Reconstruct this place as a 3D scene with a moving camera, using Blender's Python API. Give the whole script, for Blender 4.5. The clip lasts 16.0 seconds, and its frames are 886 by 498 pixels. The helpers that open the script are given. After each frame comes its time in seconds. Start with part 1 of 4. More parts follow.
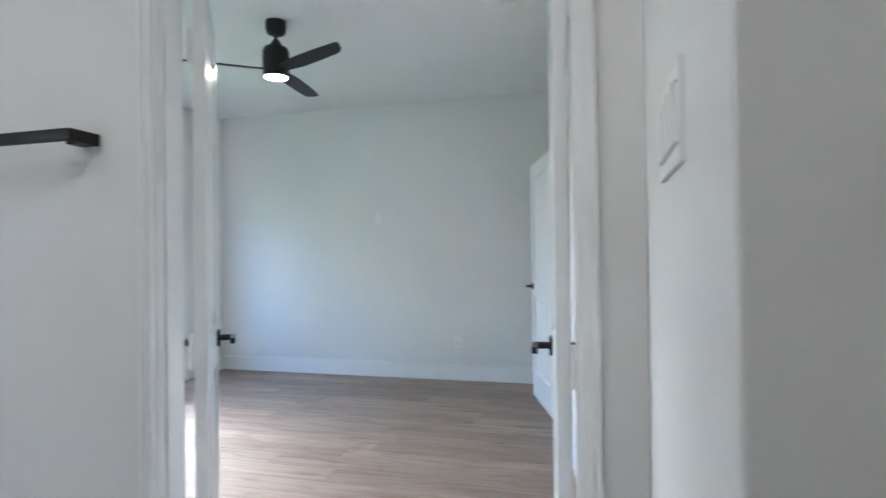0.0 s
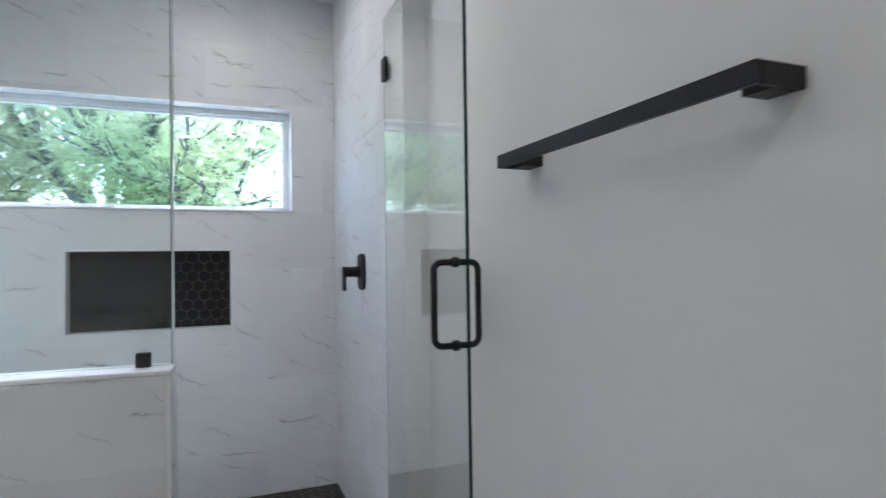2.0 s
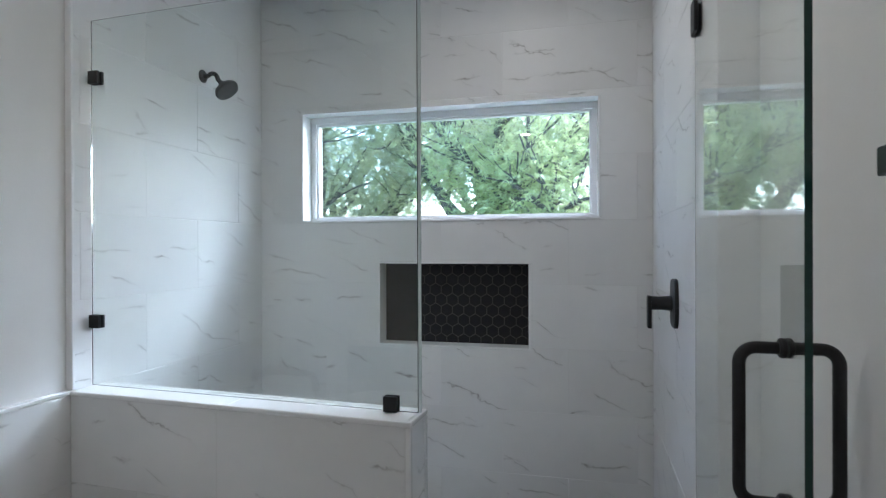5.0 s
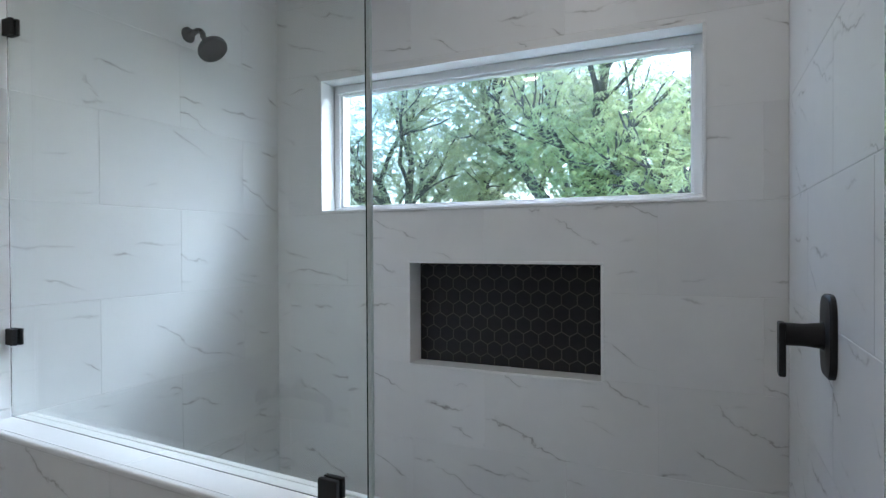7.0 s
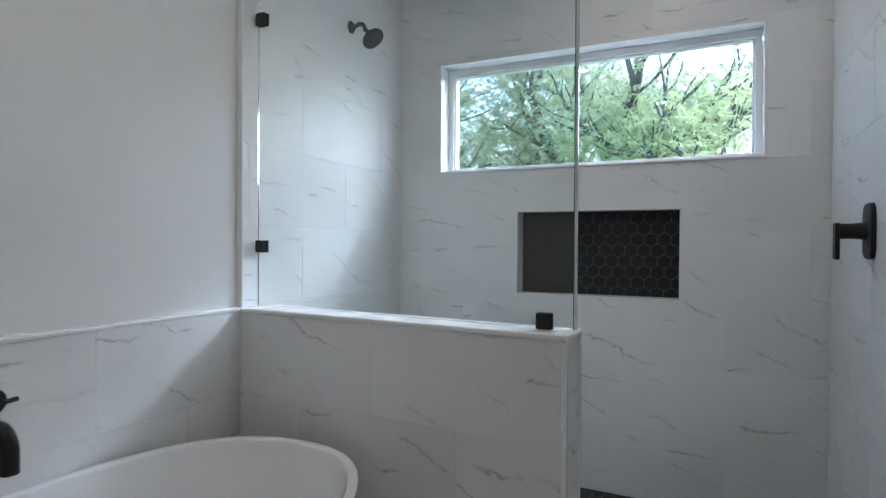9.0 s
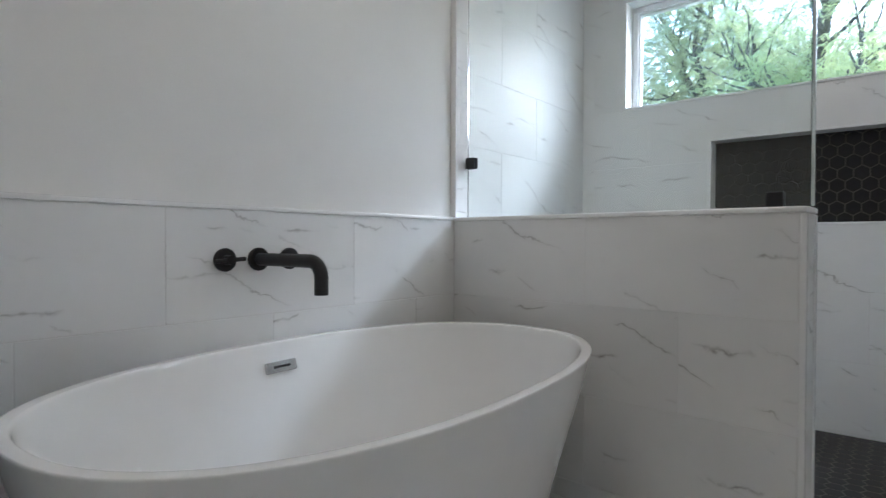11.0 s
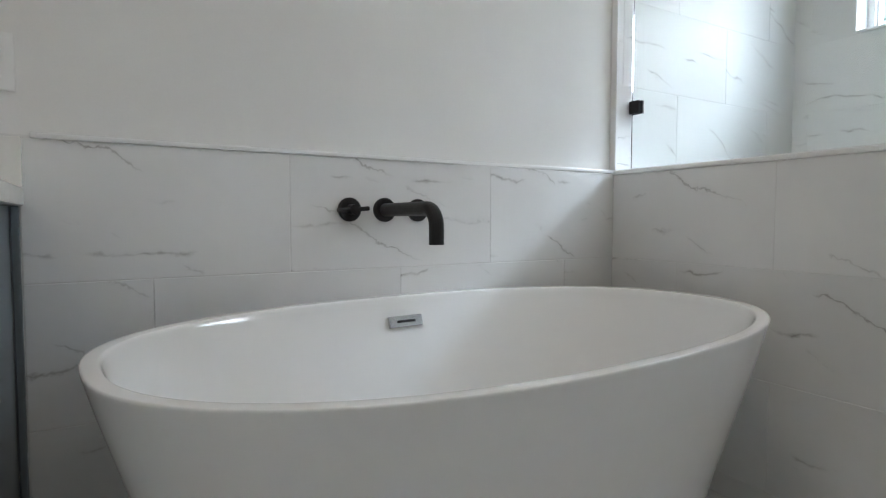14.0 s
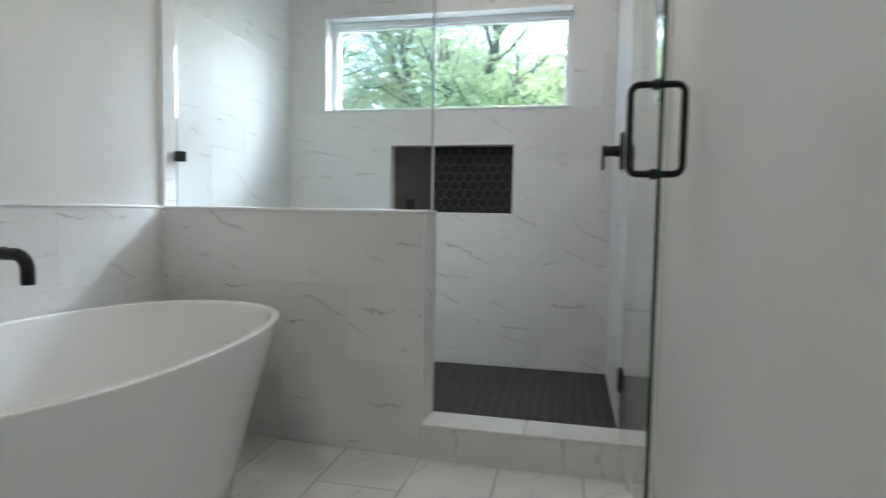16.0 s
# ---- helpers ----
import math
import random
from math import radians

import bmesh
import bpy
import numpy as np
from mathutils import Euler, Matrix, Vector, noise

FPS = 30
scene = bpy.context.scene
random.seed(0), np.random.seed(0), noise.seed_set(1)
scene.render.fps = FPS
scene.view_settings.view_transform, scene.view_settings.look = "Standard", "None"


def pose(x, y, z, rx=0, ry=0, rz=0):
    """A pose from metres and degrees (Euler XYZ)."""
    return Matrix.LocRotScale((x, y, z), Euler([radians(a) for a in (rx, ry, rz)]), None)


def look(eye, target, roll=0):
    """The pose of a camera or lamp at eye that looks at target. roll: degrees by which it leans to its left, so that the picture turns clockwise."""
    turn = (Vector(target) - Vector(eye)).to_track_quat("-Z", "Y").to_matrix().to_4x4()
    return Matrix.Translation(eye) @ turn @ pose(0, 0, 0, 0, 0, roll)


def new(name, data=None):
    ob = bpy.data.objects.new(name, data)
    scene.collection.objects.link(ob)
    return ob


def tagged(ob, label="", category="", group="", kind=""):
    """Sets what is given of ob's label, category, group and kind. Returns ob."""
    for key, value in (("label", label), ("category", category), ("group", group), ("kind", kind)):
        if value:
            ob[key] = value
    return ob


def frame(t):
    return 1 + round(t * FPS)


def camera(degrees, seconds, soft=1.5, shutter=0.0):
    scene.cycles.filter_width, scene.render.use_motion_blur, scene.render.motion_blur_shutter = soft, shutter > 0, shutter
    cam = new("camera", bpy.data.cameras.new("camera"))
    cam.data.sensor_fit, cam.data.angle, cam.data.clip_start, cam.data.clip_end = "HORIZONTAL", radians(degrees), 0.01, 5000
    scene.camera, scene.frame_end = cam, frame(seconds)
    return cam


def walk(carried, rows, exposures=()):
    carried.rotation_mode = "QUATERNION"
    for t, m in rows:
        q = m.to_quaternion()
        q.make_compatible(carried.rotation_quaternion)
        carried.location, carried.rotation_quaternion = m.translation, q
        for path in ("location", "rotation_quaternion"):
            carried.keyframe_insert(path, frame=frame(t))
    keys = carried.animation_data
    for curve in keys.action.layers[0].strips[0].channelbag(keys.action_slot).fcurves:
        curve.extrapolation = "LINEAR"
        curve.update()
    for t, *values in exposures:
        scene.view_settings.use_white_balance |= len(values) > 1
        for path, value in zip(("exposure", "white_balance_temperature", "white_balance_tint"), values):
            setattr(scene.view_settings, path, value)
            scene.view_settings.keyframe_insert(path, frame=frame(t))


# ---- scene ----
cam = camera(76.0, 16.0, soft=1.25, shutter=0.3)
PATH = [
    (0, (-0.24, 0.423, 1.293), (-0.771, 2.351, 1.315), -0.7),
    (0.5, (-0.422, 0.503, 1.317), (-1.363, 2.268, 1.343), -0.8),
    (1, (-0.653, 0.713, 1.34), (-1.968, 2.22, 1.375), -0.7),
    (1.5, (-0.789, 0.868, 1.371), (-2.453, 1.977, 1.41), -0.6),
    (2, (-1.005, 0.902, 1.373), (-2.862, 1.645, 1.409), -0.8),
    (2.5, (-1.133, 0.981, 1.37), (-3.094, 1.371, 1.41), -0.7),
    (3, (-1.187, 1.053, 1.365), (-3.185, 1.144, 1.405), -0.6),
    (3.5, (-1.234, 1.112, 1.417), (-3.23, 0.988, 1.434), -0.6),
    (4, (-1.277, 1.158, 1.485), (-3.258, 0.886, 1.489), -0.4),
    (6.5, (-2.157, 1.317, 1.529), (-4.012, 0.571, 1.517), -0.3),
    (7, (-2.284, 1.324, 1.515), (-4.097, 0.479, 1.498), -0.3),
    (7.5, (-2.277, 1.315, 1.474), (-4.069, 0.428, 1.458), -0.2),
    (8, (-2.025, 1.248, 1.422), (-3.842, 0.414, 1.401), 0.0),
    (10.5, (-1.298, 1.004, 0.996), (-2.958, -0.112, 0.975), 0.6),
    (11, (-1.273, 0.967, 0.922), (-2.822, -0.297, 0.895), 0.2),
    (11.5, (-1.263, 0.935, 0.889), (-2.719, -0.435, 0.847), 0.3),
    (12, (-1.296, 0.912, 0.839), (-2.691, -0.521, 0.793), 0.2),
    (12.5, (-1.367, 0.902, 0.843), (-2.698, -0.59, 0.779), 0.4),
    (13, (-1.426, 0.915, 0.837), (-2.666, -0.653, 0.765), 0.2),
    (13.5, (-1.476, 0.936, 0.841), (-2.622, -0.701, 0.75), 0.3),
    (14, (-1.519, 0.96, 0.842), (-2.561, -0.743, 0.737), 0.1),
    (14.5, (-1.53, 1.094, 0.866), (-2.529, -0.636, 0.758), 0.0),
    (15, (-1.399, 1.229, 0.885), (-2.581, -0.38, 0.767), 0.5),
    (15.5, (-1.144, 1.254, 0.956), (-2.852, 0.221, 0.821), 1.0),
    (16, (-0.875, 1.32, 1.009), (-2.824, 0.889, 0.884), 1.0),
]
EXPOSURES = [(0, 3.95, 5000, 5), (0.5, 3.78, 4940, 4), (1.5, 3.66, 5040, 6), (3, 3.40, 5050, 7), (4.2, 3.22, 5130, 6), (7, 2.91, 5110, 5), (8.2, 2.97, 5110, 6),
             (10.5, 3.20, 5280, 6), (11, 3.29, 5300, 6), (12.5, 3.42, 5330, 5), (14.5, 3.45, 5400, 4), (15.5, 3.42, 5360, 3), (16, 3.48, 5360, 2)]
walk(cam, [(t, look(eye, target, roll)) for t, eye, target, roll in PATH], EXPOSURES)

# ---- world, sun, large lights ----
world = bpy.data.worlds.new("overcast_sky")
world.use_nodes = True
scene.world = world
wn, wl = world.node_tree.nodes, world.node_tree.links
sky = wn.new("ShaderNodeTexSky")
sky.sky_type, sky.sun_disc = "NISHITA", False
sky.sun_elevation, sky.sun_rotation = radians(37.7), radians(301)
sky.air_density, sky.dust_density, sky.ozone_density = 1.0, 2.0, 1.5
wn["Background"].inputs["Strength"].default_value = 0.15
wl.new(sky.outputs["Color"], wn["Background"].inputs["Color"])

sun = bpy.data.lights.new("sun", "SUN")
sun.energy, sun.angle, sun.color = 0.31, radians(17), (0.88, 0.95, 1.0)
new("sun", sun).matrix_world = look((-30, 18, 27), (0, 0, 0))


# ---- materials ----
def mat(name):
    m = bpy.data.materials.new(name)
    m.use_nodes = True
    return m, m.node_tree.nodes, m.node_tree.links, m.node_tree.nodes["Principled BSDF"]


def math_node(n, op, a=None, b=None):
    k = n.new("ShaderNodeMath")
    k.operation = op
    for i, v in enumerate((a, b)):
        if isinstance(v, (int, float)):
            k.inputs[i].default_value = v
    return k


def ramp(n, stops):
    k = n.new("ShaderNodeValToRGB")
    els = k.color_ramp.elements
    while len(els) < len(stops):
        els.new(0.5)
    for e, (p, c) in zip(els, stops):
        e.position, e.color = p, (*c, 1) if len(c) == 3 else c
    return k


def noise_tex(n, l, vec, scale, detail=4.0, rough=0.55, distort=0.0, w=None):
    k = n.new("ShaderNodeTexNoise")
    if w is not None:
        k.noise_dimensions = "4D"
        l.new(w, k.inputs["W"])
    k.inputs["Scale"].default_value, k.inputs["Detail"].default_value = scale, detail
    k.inputs["Roughness"].default_value, k.inputs["Distortion"].default_value = rough, distort
    if vec is not None:
        l.new(vec, k.inputs["Vector"])
    return k


def bump(n, l, height, bsdf, strength, distance):
    k = n.new("ShaderNodeBump")
    k.inputs["Strength"].default_value, k.inputs["Distance"].default_value = strength, distance
    l.new(height, k.inputs["Height"])
    l.new(k.outputs["Normal"], bsdf.inputs["Normal"])
    return k


def surface(name, dark, light, rough, scale=3.0, fine=120.0, relief=0.0006, metal=0.0, spec=0.5, rough_var=0.08):
    """A plain surface with a faint variation at two scales."""
    m, n, l, b = mat(name)
    co = n.new("ShaderNodeTexCoord")
    big = noise_tex(n, l, co.outputs["Object"], scale)
    small = noise_tex(n, l, co.outputs["Object"], fine, 3.0)
    mix = math_node(n, "MULTIPLY_ADD")
    mix.inputs[1].default_value, mix.inputs[2].default_value = 0.75, 0.12
    l.new(big.outputs["Fac"], mix.inputs[0])
    add = math_node(n, "MULTIPLY_ADD")
    add.inputs[1].default_value = 0.25
    l.new(small.outputs["Fac"], add.inputs[0])
    l.new(mix.outputs[0], add.inputs[2])
    r = ramp(n, ((0.35, dark), (0.75, light)))
    l.new(add.outputs[0], r.inputs["Fac"])
    l.new(r.outputs["Color"], b.inputs["Base Color"])
    rr = math_node(n, "MULTIPLY_ADD")
    rr.inputs[1].default_value, rr.inputs[2].default_value = rough_var, rough - rough_var / 2
    l.new(big.outputs["Fac"], rr.inputs[0])
    l.new(rr.outputs[0], b.inputs["Roughness"])
    b.inputs["Metallic"].default_value = metal
    b.inputs["Specular IOR Level"].default_value = spec
    if relief:
        bump(n, l, small.outputs["Fac"], b, 0.35, relief)
    return m


def marble(name, white, shade, vein, rough, slope=24):
    """Glazed white porcelain with sparse broken grey veins, other on each tile."""
    m, n, l, b = mat(name)
    co, info = n.new("ShaderNodeTexCoord"), n.new("ShaderNodeObjectInfo")
    spread = n.new("ShaderNodeVectorMath")
    spread.operation = "MULTIPLY_ADD"
    cmb = n.new("ShaderNodeCombineXYZ")
    for i, f in enumerate((43.0, 83.0, 59.0)):
        k = math_node(n, "MULTIPLY", None, f)
        l.new(info.outputs["Random"], k.inputs[0])
        l.new(k.outputs[0], cmb.inputs[i])
    spread.inputs[1].default_value = (1, 1, 1)
    l.new(co.outputs["Object"], spread.inputs[0])
    l.new(cmb.outputs[0], spread.inputs[2])
    each = math_node(n, "MULTIPLY", None, 151.0)
    l.new(info.outputs["Random"], each.inputs[0])
    mp = n.new("ShaderNodeMapping")
    mp.inputs["Rotation"].default_value = (0, 0, radians(slope))
    l.new(spread.outputs[0], mp.inputs["Vector"])
    vv = None
    # two sets of broken lines: long faint ones and short steeper ones that branch off
    for turn, gap, sway, thick, lo, amount in ((0, 0.17, 0.17, 0.0036, 0.515, 0.58), (-24, 0.125, 0.13, 0.0046, 0.56, 0.70)):
        line = n.new("ShaderNodeMapping")
        line.inputs["Rotation"].default_value = (0, 0, radians(turn))
        line.inputs["Location"].default_value = (turn * 0.3, turn * 0.7, turn)
        l.new(mp.outputs[0], line.inputs["Vector"])
        warp = noise_tex(n, l, line.outputs[0], 5.5, 5.0, 0.58, 0.2, each.outputs[0])
        sep = n.new("ShaderNodeSeparateXYZ")
        l.new(line.outputs[0], sep.inputs[0])
        across = math_node(n, "MULTIPLY_ADD")
        across.inputs[1].default_value = sway
        l.new(warp.outputs["Fac"], across.inputs[0])
        l.new(sep.outputs[1], across.inputs[2])
        cell = math_node(n, "DIVIDE", None, gap)
        l.new(across.outputs[0], cell.inputs[0])
        fr = math_node(n, "FRACT")
        l.new(cell.outputs[0], fr.inputs[0])
        off = math_node(n, "SUBTRACT", None, 0.5)
        l.new(fr.outputs[0], off.inputs[0])
        ab = math_node(n, "ABSOLUTE")
        l.new(off.outputs[0], ab.inputs[0])
        far = math_node(n, "MULTIPLY", None, gap)
        l.new(ab.outputs[0], far.inputs[0])
        grain = noise_tex(n, l, spread.outputs[0], 38.0, 3.0, 0.6, 0.0, each.outputs[0])
        rag = math_node(n, "MULTIPLY_ADD")
        rag.inputs[1].default_value = thick * 2.4
        l.new(grain.outputs["Fac"], rag.inputs[0])
        l.new(far.outputs[0], rag.inputs[2])
        thin = ramp(n, ((thick * 1.0, (1, 1, 1)), (thick * 2.1, (0, 0, 0))))
        l.new(rag.outputs[0], thin.inputs["Fac"])
        halo = ramp(n, ((0.0, (1, 1, 1)), (0.016, (0, 0, 0))))
        l.new(far.outputs[0], halo.inputs["Fac"])
        both = math_node(n, "MULTIPLY_ADD")
        both.inputs[1].default_value = 0.13
        l.new(halo.outputs["Color"], both.inputs[0])
        l.new(thin.outputs["Color"], both.inputs[2])
        squash = n.new("ShaderNodeMapping")
        squash.inputs["Scale"].default_value = (0.62, 1.5, 1.0)
        l.new(line.outputs[0], squash.inputs["Vector"])
        gate = noise_tex(n, l, squash.outputs[0], 7.2, 2.0, 0.5, 0.0, each.outputs[0])
        gr = ramp(n, ((lo, (0, 0, 0)), (lo + 0.10, (1, 1, 1))))
        l.new(gate.outputs["Fac"], gr.inputs["Fac"])
        cut = math_node(n, "MULTIPLY")
        l.new(both.outputs[0], cut.inputs[0])
        l.new(gr.outputs["Color"], cut.inputs[1])
        k = math_node(n, "MULTIPLY", None, amount)
        l.new(cut.outputs[0], k.inputs[0])
        if vv is None:
            vv = k
        else:
            top = math_node(n, "MAXIMUM")
            l.new(vv.outputs[0], top.inputs[0])
            l.new(k.outputs[0], top.inputs[1])
            vv = top
    cloud = noise_tex(n, l, mp.outputs[0], 1.6, 5.0)
    base = ramp(n, ((0.3, shade), (0.62, white)))
    l.new(cloud.outputs["Fac"], base.inputs["Fac"])
    mix = n.new("ShaderNodeMix")
    mix.data_type = "RGBA"
    l.new(vv.outputs[0], mix.inputs[0])
    l.new(base.outputs["Color"], mix.inputs[6])
    mix.inputs[7].default_value = (*vein, 1)
    l.new(mix.outputs[2], b.inputs["Base Color"])
    fine = noise_tex(n, l, co.outputs["Object"], 90.0, 2.0)
    rg = math_node(n, "MULTIPLY_ADD")
    rg.inputs[1].default_value, rg.inputs[2].default_value = 0.12, rough - 0.06
    l.new(cloud.outputs["Fac"], rg.inputs[0])
    l.new(rg.outputs[0], b.inputs["Roughness"])
    b.inputs["Specular IOR Level"].default_value = 0.34
    bump(n, l, fine.outputs["Fac"], b, 0.12, 0.0004)
    return m


def oak():
    m, n, l, b = mat("oak_plank")
    co, info = n.new("ShaderNodeTexCoord"), n.new("ShaderNodeObjectInfo")
    cmb = n.new("ShaderNodeCombineXYZ")
    for i, f in enumerate((61.0, 17.0, 29.0)):
        k = math_node(n, "MULTIPLY", None, f)
        l.new(info.outputs["Random"], k.inputs[0])
        l.new(k.outputs[0], cmb.inputs[i])
    add = n.new("ShaderNodeVectorMath")
    l.new(co.outputs["Object"], add.inputs[0])
    l.new(cmb.outputs[0], add.inputs[1])
    mp = n.new("ShaderNodeMapping")
    mp.inputs["Scale"].default_value = (0.6, 8.0, 1.0)
    l.new(add.outputs[0], mp.inputs["Vector"])
    grain = noise_tex(n, l, mp.outputs[0], 2.4, 8.0, 0.65, 0.8)
    mp2 = n.new("ShaderNodeMapping")
    mp2.inputs["Scale"].default_value = (1.0, 3.0, 1.0)
    l.new(add.outputs[0], mp2.inputs["Vector"])
    knots = noise_tex(n, l, mp2.outputs[0], 2.2, 3.0, 0.5, 1.2)
    r = ramp(n, ((0.25, (0.235, 0.165, 0.115)), (0.5, (0.345, 0.255, 0.185)), (0.75, (0.43, 0.335, 0.255))))
    l.new(grain.outputs["Fac"], r.inputs["Fac"])
    kr = ramp(n, ((0.25, (0.55, 0.5, 0.46)), (0.5, (1, 1, 1))))
    l.new(knots.outputs["Fac"], kr.inputs["Fac"])
    m1 = n.new("ShaderNodeMix")
    m1.data_type, m1.blend_type = "RGBA", "MULTIPLY"
    m1.inputs[0].default_value = 0.7
    l.new(r.outputs["Color"], m1.inputs[6])
    l.new(kr.outputs["Color"], m1.inputs[7])
    tone = ramp(n, ((0.0, (0.78, 0.765, 0.75)), (0.5, (0.95, 0.95, 0.95)), (1.0, (1.14, 1.12, 1.1))))
    l.new(info.outputs["Random"], tone.inputs["Fac"])
    m2 = n.new("ShaderNodeMix")
    m2.data_type, m2.blend_type = "RGBA", "MULTIPLY"
    m2.inputs[0].default_value = 1.0
    l.new(m1.outputs[2], m2.inputs[6])
    l.new(tone.outputs["Color"], m2.inputs[7])
    l.new(m2.outputs[2], b.inputs["Base Color"])
    b.inputs["Roughness"].default_value = 0.42
    bump(n, l, grain.outputs["Fac"], b, 0.15, 0.0008)
    return m


def glass(name, tint, rough=0.0):
    m, n, l, b = mat(name)
    b.inputs["Base Color"].default_value = (*tint, 1)
    b.inputs["Transmission Weight"].default_value = 1.0
    b.inputs["IOR"].default_value, b.inputs["Roughness"].default_value = 1.5, rough
    return m


def glowing(name, color, strength):
    m, n, l, b = mat(name)
    b.inputs["Base Color"].default_value = (0.8, 0.8, 0.8, 1)
    b.inputs["Emission Color"].default_value = (*color, 1)
    b.inputs["Emission Strength"].default_value = strength
    return m


def leaf_mat(name, dark, light):
    m, n, l, b = mat(name)
    geo = n.new("ShaderNodeNewGeometry")
    r = ramp(n, ((0.0, dark), (1.0, light)))
    l.new(geo.outputs["Random Per Island"], r.inputs["Fac"])
    l.new(r.outputs["Color"], b.inputs["Base Color"])
    b.inputs["Roughness"].default_value = 0.5
    tr = n.new("ShaderNodeBsdfTranslucent")
    l.new(r.outputs["Color"], tr.inputs["Color"])
    mx = n.new("ShaderNodeMixShader")
    mx.inputs[0].default_value = 0.68
    l.new(b.outputs[0], mx.inputs[1])
    l.new(tr.outputs[0], mx.inputs[2])
    l.new(mx.outputs[0], n["Material Output"].inputs["Surface"])
    return m


PAINT = surface("wall_paint", (0.74, 0.735, 0.72), (0.80, 0.795, 0.78), 0.62, 1.2, 260.0, 0.0005)
CEIL = surface("ceiling_paint", (0.77, 0.77, 0.765), (0.82, 0.82, 0.815), 0.8, 1.5, 200.0, 0.0008)
TRIM = surface("trim_enamel", (0.79, 0.79, 0.785), (0.84, 0.84, 0.835), 0.32, 2.0, 60.0, 0.0002)
TILE = marble("marble_tile", (0.80, 0.80, 0.795), (0.72, 0.72, 0.715), (0.19, 0.175, 0.16), 0.38)
FLOORTILE = marble("marble_floor_tile", (0.80, 0.79, 0.77), (0.71, 0.70, 0.68), (0.2, 0.19, 0.17), 0.38, 40)
GROUT = surface("pale_grout", (0.66, 0.655, 0.645), (0.75, 0.745, 0.735), 0.85, 20.0, 300.0, 0.001)
FLOORGROUT = surface("brown_grout", (0.2, 0.18, 0.15), (0.29, 0.26, 0.22), 0.9, 20.0, 300.0, 0.001)
BULLNOSE = surface("white_tile_edge", (0.80, 0.80, 0.795), (0.84, 0.84, 0.835), 0.25, 4.0, 40.0, 0.0001)
HEX = surface("black_hex_glaze", (0.006, 0.006, 0.007), (0.014, 0.0135, 0.0135), 0.40, 9.0, 60.0, 0.0, spec=0.30, rough_var=0.14)
HEXGROUT = surface("charcoal_grout", (0.045, 0.040, 0.035), (0.10, 0.086, 0.072), 0.9, 30.0, 400.0, 0.001)
# the charcoal grout again, its colour lightened as if lit on the pan
PANGROUT = surface("lit_pan_grout", (0.15, 0.14, 0.125), (0.24, 0.22, 0.195), 0.9, 30.0, 400.0, 0.001)
BLACK = surface("matte_black_metal", (0.012, 0.012, 0.013), (0.017, 0.017, 0.018), 0.44, 6.0, 400.0, 0.0001, spec=0.32, rough_var=0.12)
ACRYLIC = surface("white_acrylic", (0.83, 0.83, 0.83), (0.86, 0.86, 0.86), 0.06, 2.0, 8.0, 0.0, rough_var=0.03)
CHROME = surface("brushed_chrome", (0.5, 0.51, 0.52), (0.62, 0.63, 0.64), 0.26, 10.0, 300.0, 0.0001, metal=1.0)
DARK = surface("dark_slot", (0.01, 0.01, 0.01), (0.02, 0.02, 0.02), 0.6, 5.0, 50.0, 0.0)
VANITY = surface("slate_grey_paint", (0.115, 0.135, 0.155), (0.15, 0.17, 0.19), 0.42, 2.0, 150.0, 0.0003)
QUARTZ = surface("white_quartz", (0.76, 0.75, 0.72), (0.83, 0.82, 0.79), 0.22, 6.0, 80.0, 0.0)
VINYL = surface("white_vinyl", (0.82, 0.82, 0.82), (0.86, 0.86, 0.86), 0.35, 3.0, 60.0, 0.0001)
PLATE = surface("white_plastic", (0.80, 0.80, 0.79), (0.84, 0.84, 0.83), 0.3, 5.0, 50.0, 0.0)
OAK = oak()
PANE = glass("window_glass", (1, 1, 1))
SHOWERGLASS = glass("shower_glass", (0.93, 0.97, 0.955))
EDGE = surface("green_glass_edge", (0.008, 0.03, 0.024), (0.015, 0.05, 0.04), 0.12, 5.0, 40.0, 0.0)
SEAL = surface("pale_clear_vinyl", (0.60, 0.67, 0.655), (0.68, 0.74, 0.73), 0.08, 5.0, 40.0, 0.0)
LAMPGLOW = glowing("lamp_diffuser", (1.0, 0.80, 0.62), 19.0)
FANGLOW = glowing("fan_lamp_diffuser", (1.0, 0.74, 0.5), 8.0)
BARK = surface("grey_bark", (0.05, 0.044, 0.036), (0.13, 0.115, 0.095), 0.9, 6.0, 60.0, 0.02)
LEAF = leaf_mat("ash_leaves", (0.40, 0.44, 0.26), (0.60, 0.63, 0.38))
LEAF2 = leaf_mat("young_ash_leaves", (0.46, 0.52, 0.25), (0.63, 0.68, 0.36))
GRASS = surface("lawn", (0.05, 0.09, 0.025), (0.1, 0.15, 0.05), 0.9, 0.8, 40.0, 0.02)


# ---- building helpers ----
def mesh_of(bm, name, *mats, smooth=False):
    me = bpy.data.meshes.new(name)
    bm.normal_update()
    bm.to_mesh(me)
    bm.free()
    for m in mats:
        me.materials.append(m)
    if smooth:
        for p in me.polygons:
            p.use_smooth = True
    return me


def part(name, bm, material, parent=None, label="", smooth=False, m=None):
    mats = material if isinstance(material, (list, tuple)) else (material,)
    ob = new(name, mesh_of(bm, name, *mats, smooth=smooth))
    if m is not None:
        ob.matrix_basis = m
    if parent is not None:
        ob.parent = parent
    if label:
        ob["label"] = label
    return ob


